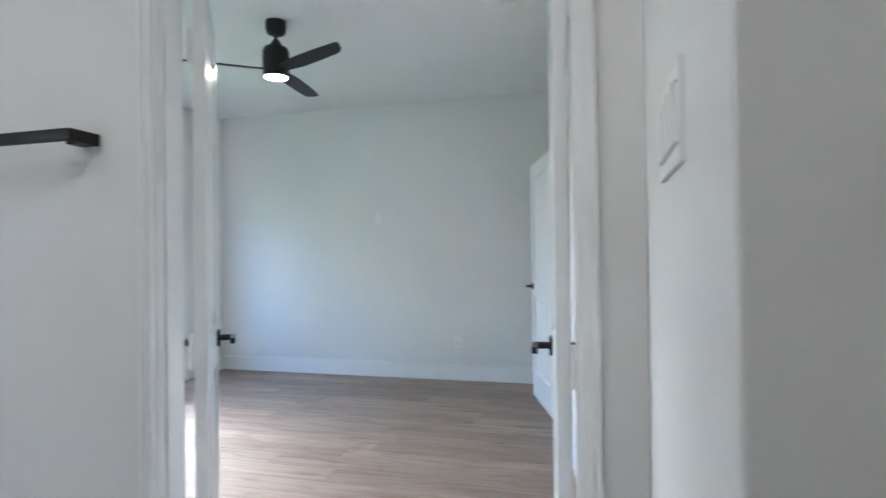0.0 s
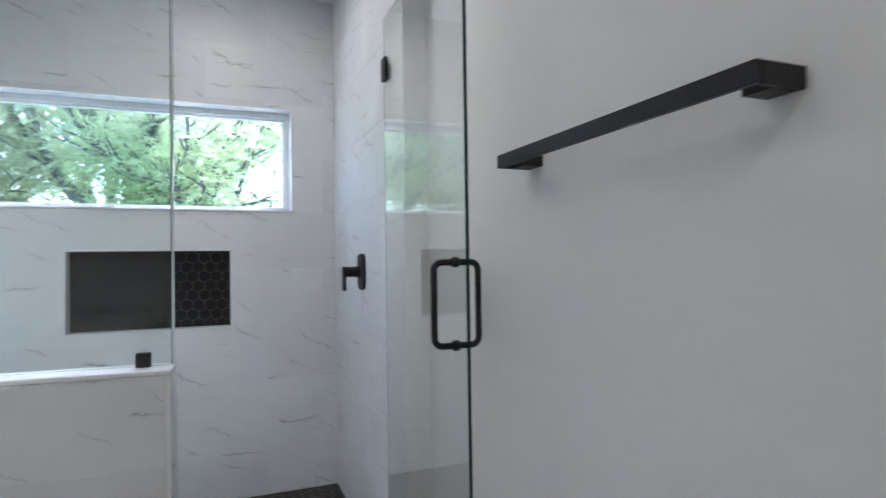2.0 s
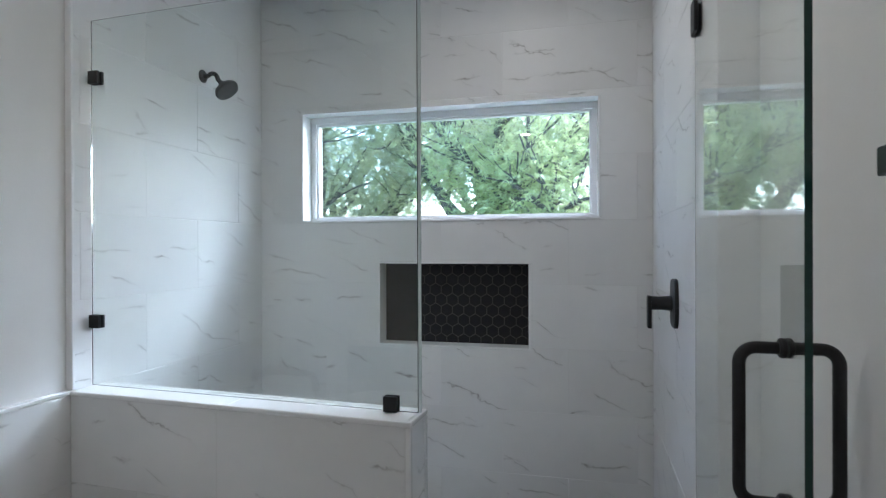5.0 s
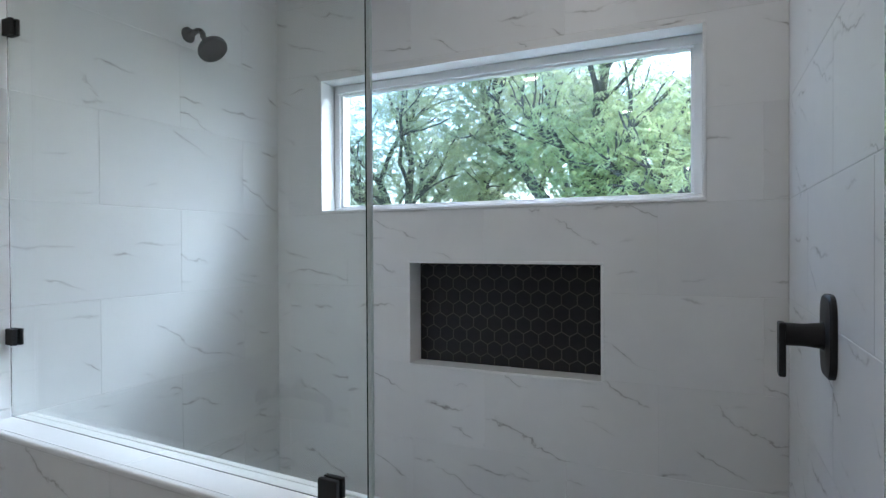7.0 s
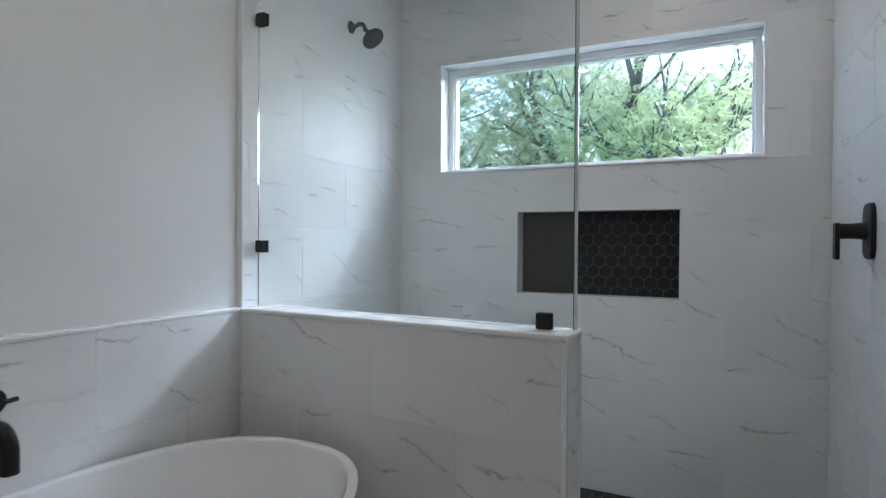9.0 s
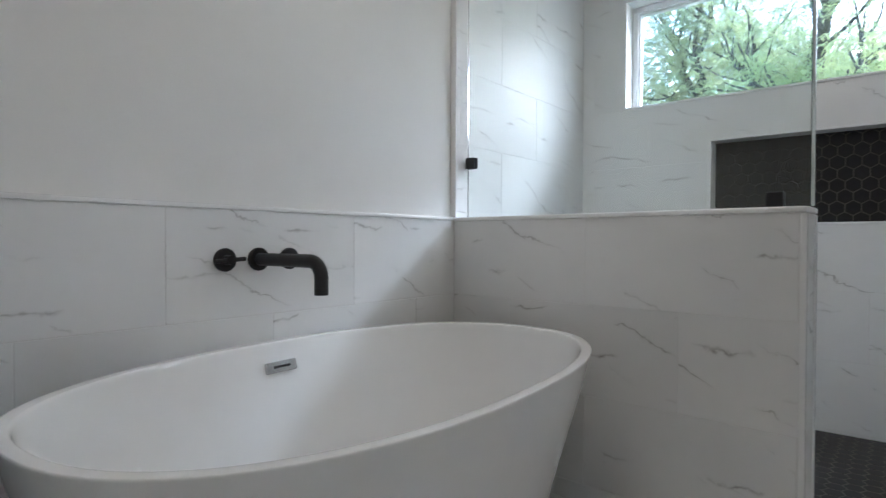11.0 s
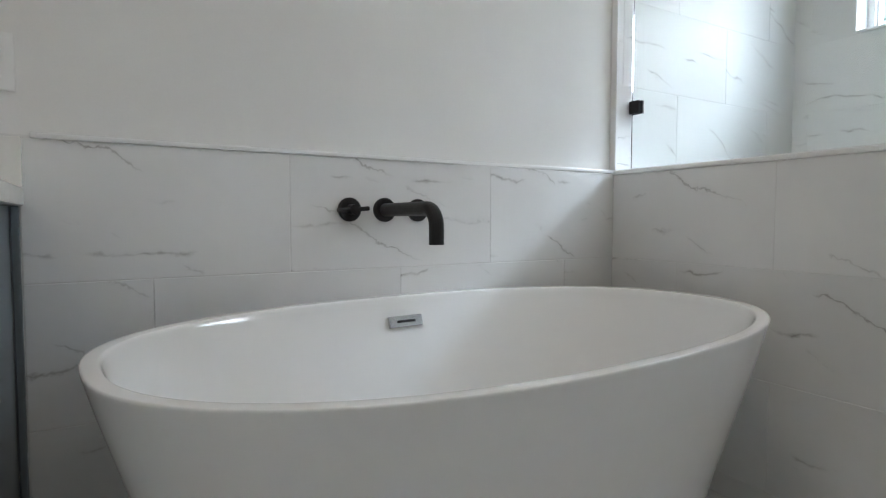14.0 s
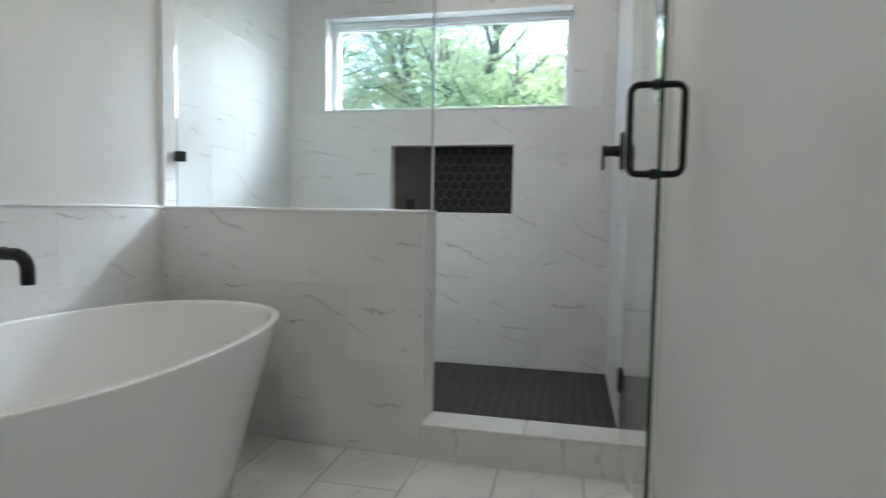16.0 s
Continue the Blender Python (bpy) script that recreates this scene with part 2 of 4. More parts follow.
def box(x0, x1, y0, y1, z0, z1, bevel=0.0, seg=2, bm=None):
    one = bmesh.new()
    bmesh.ops.create_cube(one, size=1)
    sx, sy, sz = abs(x1 - x0), abs(y1 - y0), abs(z1 - z0)
    for v in one.verts:
        v.co = Vector(((x0 + x1) / 2 + v.co.x * sx, (y0 + y1) / 2 + v.co.y * sy, (z0 + z1) / 2 + v.co.z * sz))
    if bevel:
        bmesh.ops.bevel(one, geom=one.edges[:], offset=min(bevel, 0.45 * min(sx, sy, sz)), segments=seg, profile=0.6, affect="EDGES")
    if bm is None:
        return one
    join(bm, one)
    return bm


def join(bm, other, m=None):
    me = bpy.data.meshes.new("tmp")
    other.to_mesh(me)
    other.free()
    if m is not None:
        me.transform(m)
    bm.from_mesh(me)
    bpy.data.meshes.remove(me)
    return bm


def turned(profile, seg=32, bm=None, m=None):
    """A body of revolution round z from (radius, height) pairs."""
    one = bmesh.new()
    rings = []
    for r, z in profile:
        if r < 1e-5:
            rings.append([one.verts.new((0, 0, z))])
        else:
            rings.append([one.verts.new((r * math.cos(2 * math.pi * i / seg), r * math.sin(2 * math.pi * i / seg), z)) for i in range(seg)])
    for a, b in zip(rings, rings[1:]):
        for i in range(seg):
            j = (i + 1) % seg
            if len(a) == 1 and len(b) > 1:
                one.faces.new((a[0], b[j], b[i]))
            elif len(b) == 1 and len(a) > 1:
                one.faces.new((a[i], a[j], b[0]))
            elif len(a) > 1:
                one.faces.new((a[i], a[j], b[j], b[i]))
    bmesh.ops.recalc_face_normals(one, faces=one.faces[:])
    if m is not None:
        one.transform(m)
    if bm is None:
        return one
    return join(bm, one)


def tube(points, radius, seg=14, bm=None, radii=None):
    """A round bar along a line of points, with flat ends."""
    one = bmesh.new()
    pts = [Vector(p) for p in points]
    rings, up = [], None
    for i, p in enumerate(pts):
        d = (pts[min(i + 1, len(pts) - 1)] - pts[max(i - 1, 0)]).normalized()
        if up is None:
            up = d.orthogonal().normalized()
        up = (up - d * up.dot(d)).normalized()
        side = d.cross(up)
        r = radii[i] if radii else radius
        rings.append([one.verts.new(p + r * (math.cos(2 * math.pi * k / seg) * up + math.sin(2 * math.pi * k / seg) * side)) for k in range(seg)])
    for a, b in zip(rings, rings[1:]):
        for k in range(seg):
            one.faces.new((a[k], a[(k + 1) % seg], b[(k + 1) % seg], b[k]))
    one.faces.new(rings[0][::-1])
    one.faces.new(rings[-1])
    bmesh.ops.recalc_face_normals(one, faces=one.faces[:])
    if bm is None:
        return one
    return join(bm, one)


def bend(a, corner, b, r, n=7):
    """Points from a to b round a corner with radius r."""
    a, c, b = Vector(a), Vector(corner), Vector(b)
    u, v = (a - c).normalized(), (b - c).normalized()
    p, q = c + u * r, c + v * r
    o = c + (u + v) * r
    out = []
    for i in range(n + 1):
        w = (p - o).normalized().slerp((q - o).normalized(), i / n)
        out.append(o + w * r)
    return [a] + out + [b]


def thing(name, label, category, group="", kind="", at=(0, 0, 0)):
    ob = new(name)
    ob.empty_display_size = 0.1
    ob.location = at
    return tagged(ob, label, category, group, kind)


def structure(name, bm, material, label, category, m=None, smooth=False):
    return tagged(part(name, bm, material, m=m, smooth=smooth), label, category, kind="structure")


def rect_minus(rect, holes):
    """Splits (u0, u1, v0, v1) round rectangular holes."""
    out = [rect]
    for h0, h1, g0, g1 in holes:
        nxt = []
        for u0, u1, v0, v1 in out:
            if h1 <= u0 or h0 >= u1 or g1 <= v0 or g0 >= v1:
                nxt.append((u0, u1, v0, v1))
                continue
            if u0 < h0:
                nxt.append((u0, h0, v0, v1))
            if h1 < u1:
                nxt.append((h1, u1, v0, v1))
            a, b = max(u0, h0), min(u1, h1)
            if v0 < g0:
                nxt.append((a, b, v0, g0))
            if g1 < v1:
                nxt.append((a, b, g1, v1))
        out = nxt
    return out


# ---- plan ----
X_BACK, Y_LEFT, Y_VALVE = -4.382, -0.508, 1.560
Y_TOWEL, Y_BED = 1.648, 1.738
X_PONY, X_PONYB, PONY_END, PONY_TOP = -3.155, -3.300, 0.758, 1.020
X_CURB, X_CURBB = -3.082, -3.236
X_GLASS, GLASS_TOP = -3.242, 2.350
CEILING = 2.920
X_EXT = -4.560
Y_FAR = 6.140
WIN = (-0.263, 1.322, 1.656, 2.262)
NICHE = (0.181, 0.986, 1.004, 1.4485)
DOOR_L, DOOR_R, DOOR_H = -1.350, -0.283, 2.130
ROW, LONG = 0.3165, 0.643
T = 0.009
# the half wall and its glass stand slightly out of square with the tub wall
SKEW = pose(X_PONY, Y_LEFT, 0, 0, 0, -3.2) @ pose(-X_PONY, -Y_LEFT, 0)

# ---- structure: bathroom ----
structure("floor_bathroom", box(X_EXT + 0.1, 1.40, Y_LEFT - 0.1, Y_BED, -0.10, -0.0015), FLOORGROUT, "brown grout bed under marble-look floor tiles", "floor")
structure("floor_bedroom", box(X_EXT + 0.1, 0.20, Y_BED, Y_FAR + 0.1, -0.10, -0.008), DARK, "sub-floor under the oak planks", "floor")
structure("ceiling", box(X_EXT - 0.06, 1.40, Y_LEFT - 0.1, Y_FAR + 0.1, CEILING, CEILING + 0.12), CEIL, "flat white painted ceiling", "ceiling")

# back wall of the shower, with the window and the niche cut through
bm = bmesh.new()
for u0, u1, v0, v1 in rect_minus((Y_LEFT - 0.12, Y_BED, -0.1, CEILING), [WIN]):
    box(X_EXT - 0.06, -4.52, u0, u1, v0, v1, bm=bm)
for u0, u1, v0, v1 in rect_minus((Y_LEFT - 0.12, Y_BED, -0.1, CEILING), [WIN, NICHE]):
    box(-4.52, X_BACK - 0.0011, u0, u1, v0, v1, bm=bm)
wall_window = structure("wall_window", bm, GROUT, "white shower wall of marble-look tiles with a window", "wall")

bm = box(X_EXT + 0.04, X_PONY - 0.006, Y_LEFT - 0.12, Y_LEFT - 0.0011, -0.1, CEILING)
box(X_PONY - 0.006, 1.40, Y_LEFT - 0.12, Y_LEFT - 0.0011, -0.1, PONY_TOP - 0.004, bm=bm)
wall_left = structure("wall_tub", bm, GROUT, "marble-look tiled wall behind the bathtub", "wall")
structure("wall_tub_upper", box(X_PONY - 0.006, 1.40, Y_LEFT - 0.12, Y_LEFT - 0.024, PONY_TOP - 0.004, CEILING), PAINT, "smooth white painted wall above the tiles", "wall")
wall_valve = structure("wall_valve", box(X_EXT + 0.04, -3.012, Y_VALVE + 0.0011, Y_BED, -0.1, CEILING), GROUT, "marble-look tiled shower side wall", "wall")
bm = box(-3.012, DOOR_L - 0.02, Y_TOWEL, Y_BED, -0.1, CEILING)
box(DOOR_L - 0.02, DOOR_R + 0.02, Y_TOWEL, Y_BED, DOOR_H + 0.02, CEILING, bm=bm)
box(DOOR_R + 0.02, -0.147, Y_TOWEL, Y_BED, -0.1, CEILING, bm=bm)
structure("wall_towel", bm, PAINT, "smooth white painted wall with the bedroom doorway", "wall")
bm = box(-0.147, 0.02, 0.862, Y_BED, -0.1, CEILING, 0.004)
box(0.02, 1.40, 0.862, 0.97, -0.1, CEILING, bm=bm)
structure("wall_corner", bm, PAINT, "white painted wall corner beside the doorway", "wall")
structure("wall_east", box(1.30, 1.40, Y_LEFT - 0.1, 0.97, -0.1, CEILING), PAINT, "plain white painted end wall", "wall")

# half wall and curb of the shower
pony = structure("half_wall", box(X_PONYB + 0.0011, X_PONY - 0.0011, Y_LEFT - 0.02, PONY_END - 0.0011, -0.05, PONY_TOP - 0.014), GROUT, "tiled half wall between bathtub and shower", "wall", m=SKEW)
curb = structure("shower_curb", box(X_CURBB + T, X_CURB - T + 0.001, PONY_END - T, Y_VALVE + T, -0.05, 0.134), GROUT, "low tiled curb at the shower entrance", "curb")
CAP = 0.016
part("cap_tile", box(X_PONYB + CAP, X_PONY - CAP, Y_LEFT - 0.004, 0.131, PONY_TOP - 0.014, PONY_TOP, 0.001, 1), BULLNOSE, pony, "white cap tile")
part("cap_tile", box(X_PONYB + CAP, X_PONY - CAP, 0.1325, PONY_END - CAP + 0.004, PONY_TOP - 0.014, PONY_TOP, 0.001, 1), BULLNOSE, pony, "white cap tile")
for x0, x1 in ((X_PONY - CAP + 0.0008, X_PONY + 0.005), (X_PONYB - 0.005, X_PONYB + CAP - 0.0008)):
    part("cap_edge", box(x0, x1, Y_LEFT - 0.004, PONY_END + 0.005, PONY_TOP - 0.016, PONY_TOP + 0.002, 0.007, 4), BULLNOSE, pony, "white bullnose trim")
part("cap_edge", box(X_PONYB + CAP, X_PONY - CAP, PONY_END - CAP + 0.0048, PONY_END + 0.006, PONY_TOP - 0.016, PONY_TOP + 0.002, 0.007, 4), BULLNOSE, pony, "white bullnose trim")
for x0, x1 in ((X_PONY - 0.013, X_PONY + 0.004), (X_PONYB - 0.004, X_PONYB + 0.013)):
    part("end_trim", box(x0, x1, PONY_END - 0.012, PONY_END + 0.005, 0.149, PONY_TOP - 0.0165, 0.006, 3), BULLNOSE, pony, "white edge trim")
ys = [PONY_END - 0.004, 1.172, Y_VALVE]
for a, b in zip(ys, ys[1:]):
    part("top_tile", box(X_CURBB - 0.004, X_CURB + 0.004, a + 0.001, b - 0.001, 0.134, 0.147, 0.005, 3), BULLNOSE, curb)
part("front_tile", box(X_CURB - T, X_CURB, PONY_END + 0.001, 1.166, -0.004, 0.133, 0.0015, 1), TILE, curb)
part("front_tile", box(X_CURB - T, X_CURB, 1.168, Y_VALVE + 0.05, -0.004, 0.133, 0.0015, 1), TILE, curb)
structure("shower_pan", box(X_BACK - 0.005, X_CURBB + T, Y_LEFT - 0.005, Y_VALVE + 0.005, -0.02, 0.0562), PANGROUT, "charcoal grouted shower floor", "shower floor")

# trims
trim = structure("trim_tub_wall", box(X_PONY - 0.003, -1.405, Y_LEFT - 0.026, Y_LEFT + 0.004, PONY_TOP - 0.010, PONY_TOP + 0.003, 0.004, 2), BULLNOSE, "white pencil trim along the tile edge", "trim")
structure("trim_shower_edge", box(X_PONY - 0.017, X_PONY - 0.004, Y_LEFT - 0.026, Y_LEFT + 0.004, PONY_TOP + 0.003, CEILING - 0.002, 0.004, 2), BULLNOSE, "white upright trim at the tile edge", "trim")
structure("trim_valve_edge", box(-3.014, -3.000, Y_VALVE - 0.004, Y_TOWEL + 0.002, 0.0, CEILING - 0.002, 0.004, 2), BULLNOSE, "white upright trim at the tile edge", "trim")
for x0, x1 in ((-2.30, -1.396), ):
    structure("baseboard_bath", box(x0, x1, Y_TOWEL - 0.014, Y_TOWEL + 0.002, 0.0, 0.15, 0.004, 2), TRIM, "white painted baseboard", "baseboard")

# ---- bathroom window ----
w0, w1, v0, v1 = WIN
win = tagged(new("window_1"), "white vinyl picture window in a tiled recess, trees outside", "window", kind="structure")
bm = bmesh.new()
for a, b, c, d in ((w0, w1, v1 - 0.012, v1), (w0, w0 + 0.012, v0 + 0.012, v1 - 0.012), (w1 - 0.012, w1, v0 + 0.012, v1 - 0.012)):
    box(-4.475, X_BACK + 0.004, a, b, c, d, 0.003, 2, bm=bm)
part("reveal", bm, BULLNOSE, win, "white tiled reveal")
part("window_sill", box(-4.475, X_BACK + 0.005, w0, w1, v0, v0 + 0.012, 0.003, 2), BULLNOSE, win, "white sill")
F, lo, hi = 0.030, v0 + 0.030, v1 - 0.046
bm = bmesh.new()
for a, b, c, d in ((w0 + 0.012, w1 - 0.012, hi, v1 - 0.012), (w0 + 0.012, w1 - 0.012, v0 + 0.012, lo),
                   (w0 + 0.012, w0 + 0.012 + F, lo, hi), (w1 - 0.012 - F, w1 - 0.012, lo, hi)):
    box(-4.56, -4.476, a, b, c, d, 0.004, 2, bm=bm)
part("window_frame", bm, VINYL, win, "white vinyl frame")
bm = bmesh.new()
for a, b, c, d in ((w0 + 0.011 + F, w1 - 0.011 - F, hi - 0.010, hi + 0.001), (w0 + 0.011 + F, w1 - 0.011 - F, lo - 0.001, lo + 0.008),
                   (w0 + 0.011 + F, w0 + 0.021 + F, lo + 0.0085, hi - 0.0105), (w1 - 0.021 - F, w1 - 0.011 - F, lo + 0.0085, hi - 0.0105)):
    box(-4.53, -4.490, a, b, c, d, 0.003, 2, bm=bm)
part("glazing_bead", bm, VINYL, win)
p = part("pane", box(-4.515, -4.509, w0 + 0.03, w1 - 0.03, v0 + 0.022, v1 - 0.03), PANE, win, "clear glass pane")
p.visible_shadow = False

# ---- niche ----
n0, n1, m0, m1 = NICHE
niche = tagged(new("shower_niche"), "recessed shower niche lined with black hexagon tiles", "niche", kind="structure")
bm = bmesh.new()
for a, b, c, d in ((n0, n1, m1 - 0.012, m1), (n0, n1, m0, m0 + 0.012), (n0, n0 + 0.012, m0 + 0.012, m1 - 0.012), (n1 - 0.012, n1, m0 + 0.012, m1 - 0.012)):
    box(-4.485, X_BACK + 0.003, a, b, c, d, 0.003, 2, bm=bm)
part("niche_edge", bm, BULLNOSE, niche, "white edge trim")
part("grout_bed", box(-4.50, -4.4777, n0 + 0.011, n1 - 0.011, m0 + 0.011, m1 - 0.011), HEXGROUT, niche)

# ---- doors ----
def lever(parent, m, turn=1):
    """A square-rose lever handle, standing out along local -y."""
    bm = box(-0.028, 0.028, -0.010, 0.0, -0.028, 0.028, 0.003, 2)
    hd = part("rose", bm, BLACK, parent, "matte black lever", m=m)
    tube([(0, -0.008, 0), (0, -0.050, 0)], 0.011, 14, bm := bmesh.new())
    box(-0.011 if turn > 0 else -0.105, 0.105 if turn > 0 else 0.011, -0.064, -0.046, -0.010, 0.010, 0.003, 2, bm=bm)
    part("lever_arm", bm, BLACK, hd)
    return hd


def door_leaf(name, label, width, height, hinge, turn, side):
    """A two-panel door leaf that runs along local x from its hinge; side: +1 or -1, the local y side of the hinge knuckles."""
    leaf = tagged(new(name), label, "door", kind="structure")
    leaf.matrix_basis = pose(hinge[0], hinge[1], 0, 0, 0, turn)
    t = 0.035
    y0, y1 = (-t, 0) if side > 0 else (0, t)
    bm, st, rail = bmesh.new(), 0.11, 0.13
    mid0, mid1 = 0.92, 1.06
    for a, b, c, d in ((0.004, st, 0.01, height), (width - st, width, 0.01, height), (st, width - st, 0.01, 0.24), (st, width - st, mid0, mid1), (st, width - st, height - rail, height)):
        box(a, b, y0, y1, c, d, 0.0015, 1, bm=bm)
    part("door_frame", bm, TRIM, leaf)
    for c, d in ((0.24, mid0), (mid1, height - rail)):
        bm = box(st - 0.001, width - st + 0.001, y0 + 0.011, y1 - 0.011, c - 0.001, d + 0.001)
        box(st + 0.045, width - st - 0.045, y0 + 0.003, y1 - 0.003, c + 0.045, d - 0.045, 0.008, 2, bm=bm)
        part("door_panel", bm, TRIM, leaf)
    for z in (0.26, 1.03, height - 0.22):
        bm = box(-0.002, 0.032, (y1 if side > 0 else y0 - 0.002), (y1 + 0.002 if side > 0 else y0), z - 0.05, z + 0.05, 0.001, 1)
        tube([(-0.006, side * 0.008 + (0 if side > 0 else 0), z - 0.05), (-0.006, side * 0.008, z + 0.05)], 0.0065, 10, bm)
        box(-0.036, -0.004, side * 0.001, side * 0.004, z - 0.05, z + 0.05, bm=bm)
        part("hinge", bm, TRIM, leaf, "white painted hinge")
    lx = width - 0.065
    lever(leaf, pose(lx, y0, 1.005), -1)
    lever(leaf, pose(lx, y1, 1.005, 0, 0, 180), 1)
    return leaf


LEAF_W = 0.525
door_leaf("door_1", "open white two-panel door leaf with black lever", LEAF_W, 2.11, (DOOR_L + 0.003, Y_BED + 0.046), 90 + 34, 1)
door_leaf("door_2", "open white two-panel door leaf with black lever", LEAF_W, 2.11, (DOOR_R - 0.024, Y_BED + 0.046), 90 + 5.5, -1)


def cased_opening(name, label, a, b, top, y_in, y_out, m=None, wide=(0.09, 0.09)):
    """Jamb and casings round an opening in a wall that runs along x."""
    ob = tagged(new(name), label, "door frame", kind="structure")
    if m is not None:
        ob.matrix_basis = m
    for x0, x1 in ((a - 0.02, a), (b, b + 0.02)):
        part("jamb", box(x0, x1, y_in, y_out, 0, top + 0.02, 0.002, 1), TRIM, ob)
    part("jamb", box(a, b, y_in, y_out, top, top + 0.02, 0.002, 1), TRIM, ob)
    for x0, x1 in ((a - 0.004, a + 0.010), (b - 0.010, b + 0.004)):
        part("door_stop", box(x0, x1, (y_in + y_out) / 2 - 0.02, (y_in + y_out) / 2 + 0.02, 0, top, 0.002, 1), TRIM, ob)
    for y0, y1, out in ((y_in - 0.017, y_in + 0.001, -1), (y_out - 0.001, y_out + 0.017, 1)):
        w = wide[0] if out < 0 else wide[1]
        for x0, x1 in ((a - w, a - 0.005), (b + 0.005, b + w)):
            bm = box(x0, x1, y0, y1, 0, top + 0.006, 0.003, 2)
            o = x0 if x0 < a else x1 - 0.015
            box(o, o + 0.015, y0 - (0.006 if out < 0 else 0), y1 + (0.006 if out > 0 else 0), 0, top + 0.006, 0.004, 2, bm=bm)
            part("casing", bm, TRIM, ob)
        part("casing", box(a - w, b + w, y0, y1, top + 0.007, top + 0.007 + w, 0.003, 2), TRIM, ob)
    return ob


cased_opening("door_frame_1", "white painted casing of the bedroom doorway", DOOR_L, DOOR_R, DOOR_H, Y_TOWEL, Y_BED, wide=(0.042, 0.08))
structure("threshold", box(DOOR_L, DOOR_R, Y_TOWEL - 0.01, Y_BED + 0.02, -0.006, 0.006, 0.003, 2), OAK, "oak threshold strip in the doorway", "threshold")

# ---- structure: bedroom ----
structure("wall_far", box(X_EXT - 0.06, 0.2, Y_FAR, Y_FAR + 0.12, -0.1, CEILING), PAINT, "smooth white bedroom wall", "wall")
BW = (2.72, 5.18, 0.61, 2.13)
bm = bmesh.new()
for u0, u1, z0, z1 in rect_minus((Y_BED, Y_FAR, -0.1, CEILING), [BW]):
    box(X_EXT - 0.06, X_EXT + 0.06, u0, u1, z0, z1, bm=bm)
structure("wall_bedroom_window", bm, PAINT, "white bedroom wall with a wide window", "wall")
win2 = tagged(new("window_2"), "wide white bedroom window", "window", kind="structure")
bm = bmesh.new()
b0, b1, c0, c1 = BW
for a, b, c, d in ((b0, b1, c1 - 0.06, c1), (b0, b1, c0, c0 + 0.06), (b0, b0 + 0.06, c0 + 0.06, c1 - 0.06), (b1 - 0.06, b1, c0 + 0.06, c1 - 0.06), ((b0 + b1) / 2 - 0.03, (b0 + b1) / 2 + 0.03, c0 + 0.06, c1 - 0.06)):
    box(X_EXT - 0.04, X_EXT + 0.03, a, b, c, d, 0.003, 1, bm=bm)
part("window_frame", bm, VINYL, win2)
part("window_sill", box(X_EXT - 0.02, X_EXT + 0.10, b0 - 0.05, b1 + 0.05, c0 - 0.025, c0, 0.005, 2), TRIM, win2)

# side wall of the bedroom, slightly out of square, with the closet doorway
P0, P1 = Vector((-0.120, Y_BED)), Vector((-0.700, Y_FAR))
ang = math.degrees(math.atan2(P1.y - P0.y, P1.x - P0.x))
side = pose(P0.x, P0.y, 0, 0, 0, ang)
run = (P1 - P0).length
C0, C1 = 2.28, 3.13
bm = bmesh.new()
for u0, u1, z0, z1 in rect_minus((-0.02, run + 0.05, -0.1, CEILING), [(C0, C1, -0.2, DOOR_H)]):
    box(u0, u1, -0.12, 0.0, z0, z1, bm=bm)
structure("wall_closet", bm, PAINT, "white bedroom side wall with the closet doorway", "wall", m=side)
cased_opening("door_frame_2", "white painted casing of the closet doorway", C0 + 0.02, C1 - 0.02, DOOR_H - 0.02, -0.12, 0.0, m=side)
bm = box(C0 - 0.4, C1 + 0.4, -0.80, -0.74, -0.1, CEILING)
box(C0 - 0.46, C0 - 0.4, -0.80, -0.12, -0.1, CEILING, bm=bm)
box(C1 + 0.4, C1 + 0.46, -0.80, -0.12, -0.1, CEILING, bm=bm)
box(C0 - 0.4, C1 + 0.4, -0.74, -0.12, -0.1, -0.004, bm=bm)
box(C0 - 0.46, C1 + 0.46, -0.80, -0.12, CEILING, CEILING + 0.1, bm=bm)
structure("wall_closet_inside", bm, PAINT, "plain white closet interior", "wall", m=side)
door_leaf("door_3", "open white two-panel closet door with black lever", 0.80, 2.10, (-0.575, 4.915), 90 + 17, -1)

def baseboard(name, length, m):
    bm = box(0, length, -0.014, 0.0, 0, 0.145, 0.003, 2)
    box(0, length, -0.010, 0.0, 0.145, 0.165, 0.004, 2, bm=bm)
    box(0, length, -0.026, -0.014, 0, 0.018, 0.006, 2, bm=bm)
    return structure(name, bm, TRIM, "white painted baseboard with a stepped top", "baseboard", m=m)


baseboard("baseboard_far", 3.85, pose(X_EXT + 0.06, Y_FAR, 0))
baseboard("baseboard_window", 4.36, pose(X_EXT + 0.06, Y_BED + 0.01, 0, 0, 0, 90))
baseboard("baseboard_doorway", 3.10, pose(-1.38, Y_BED, 0, 0, 0, 180))

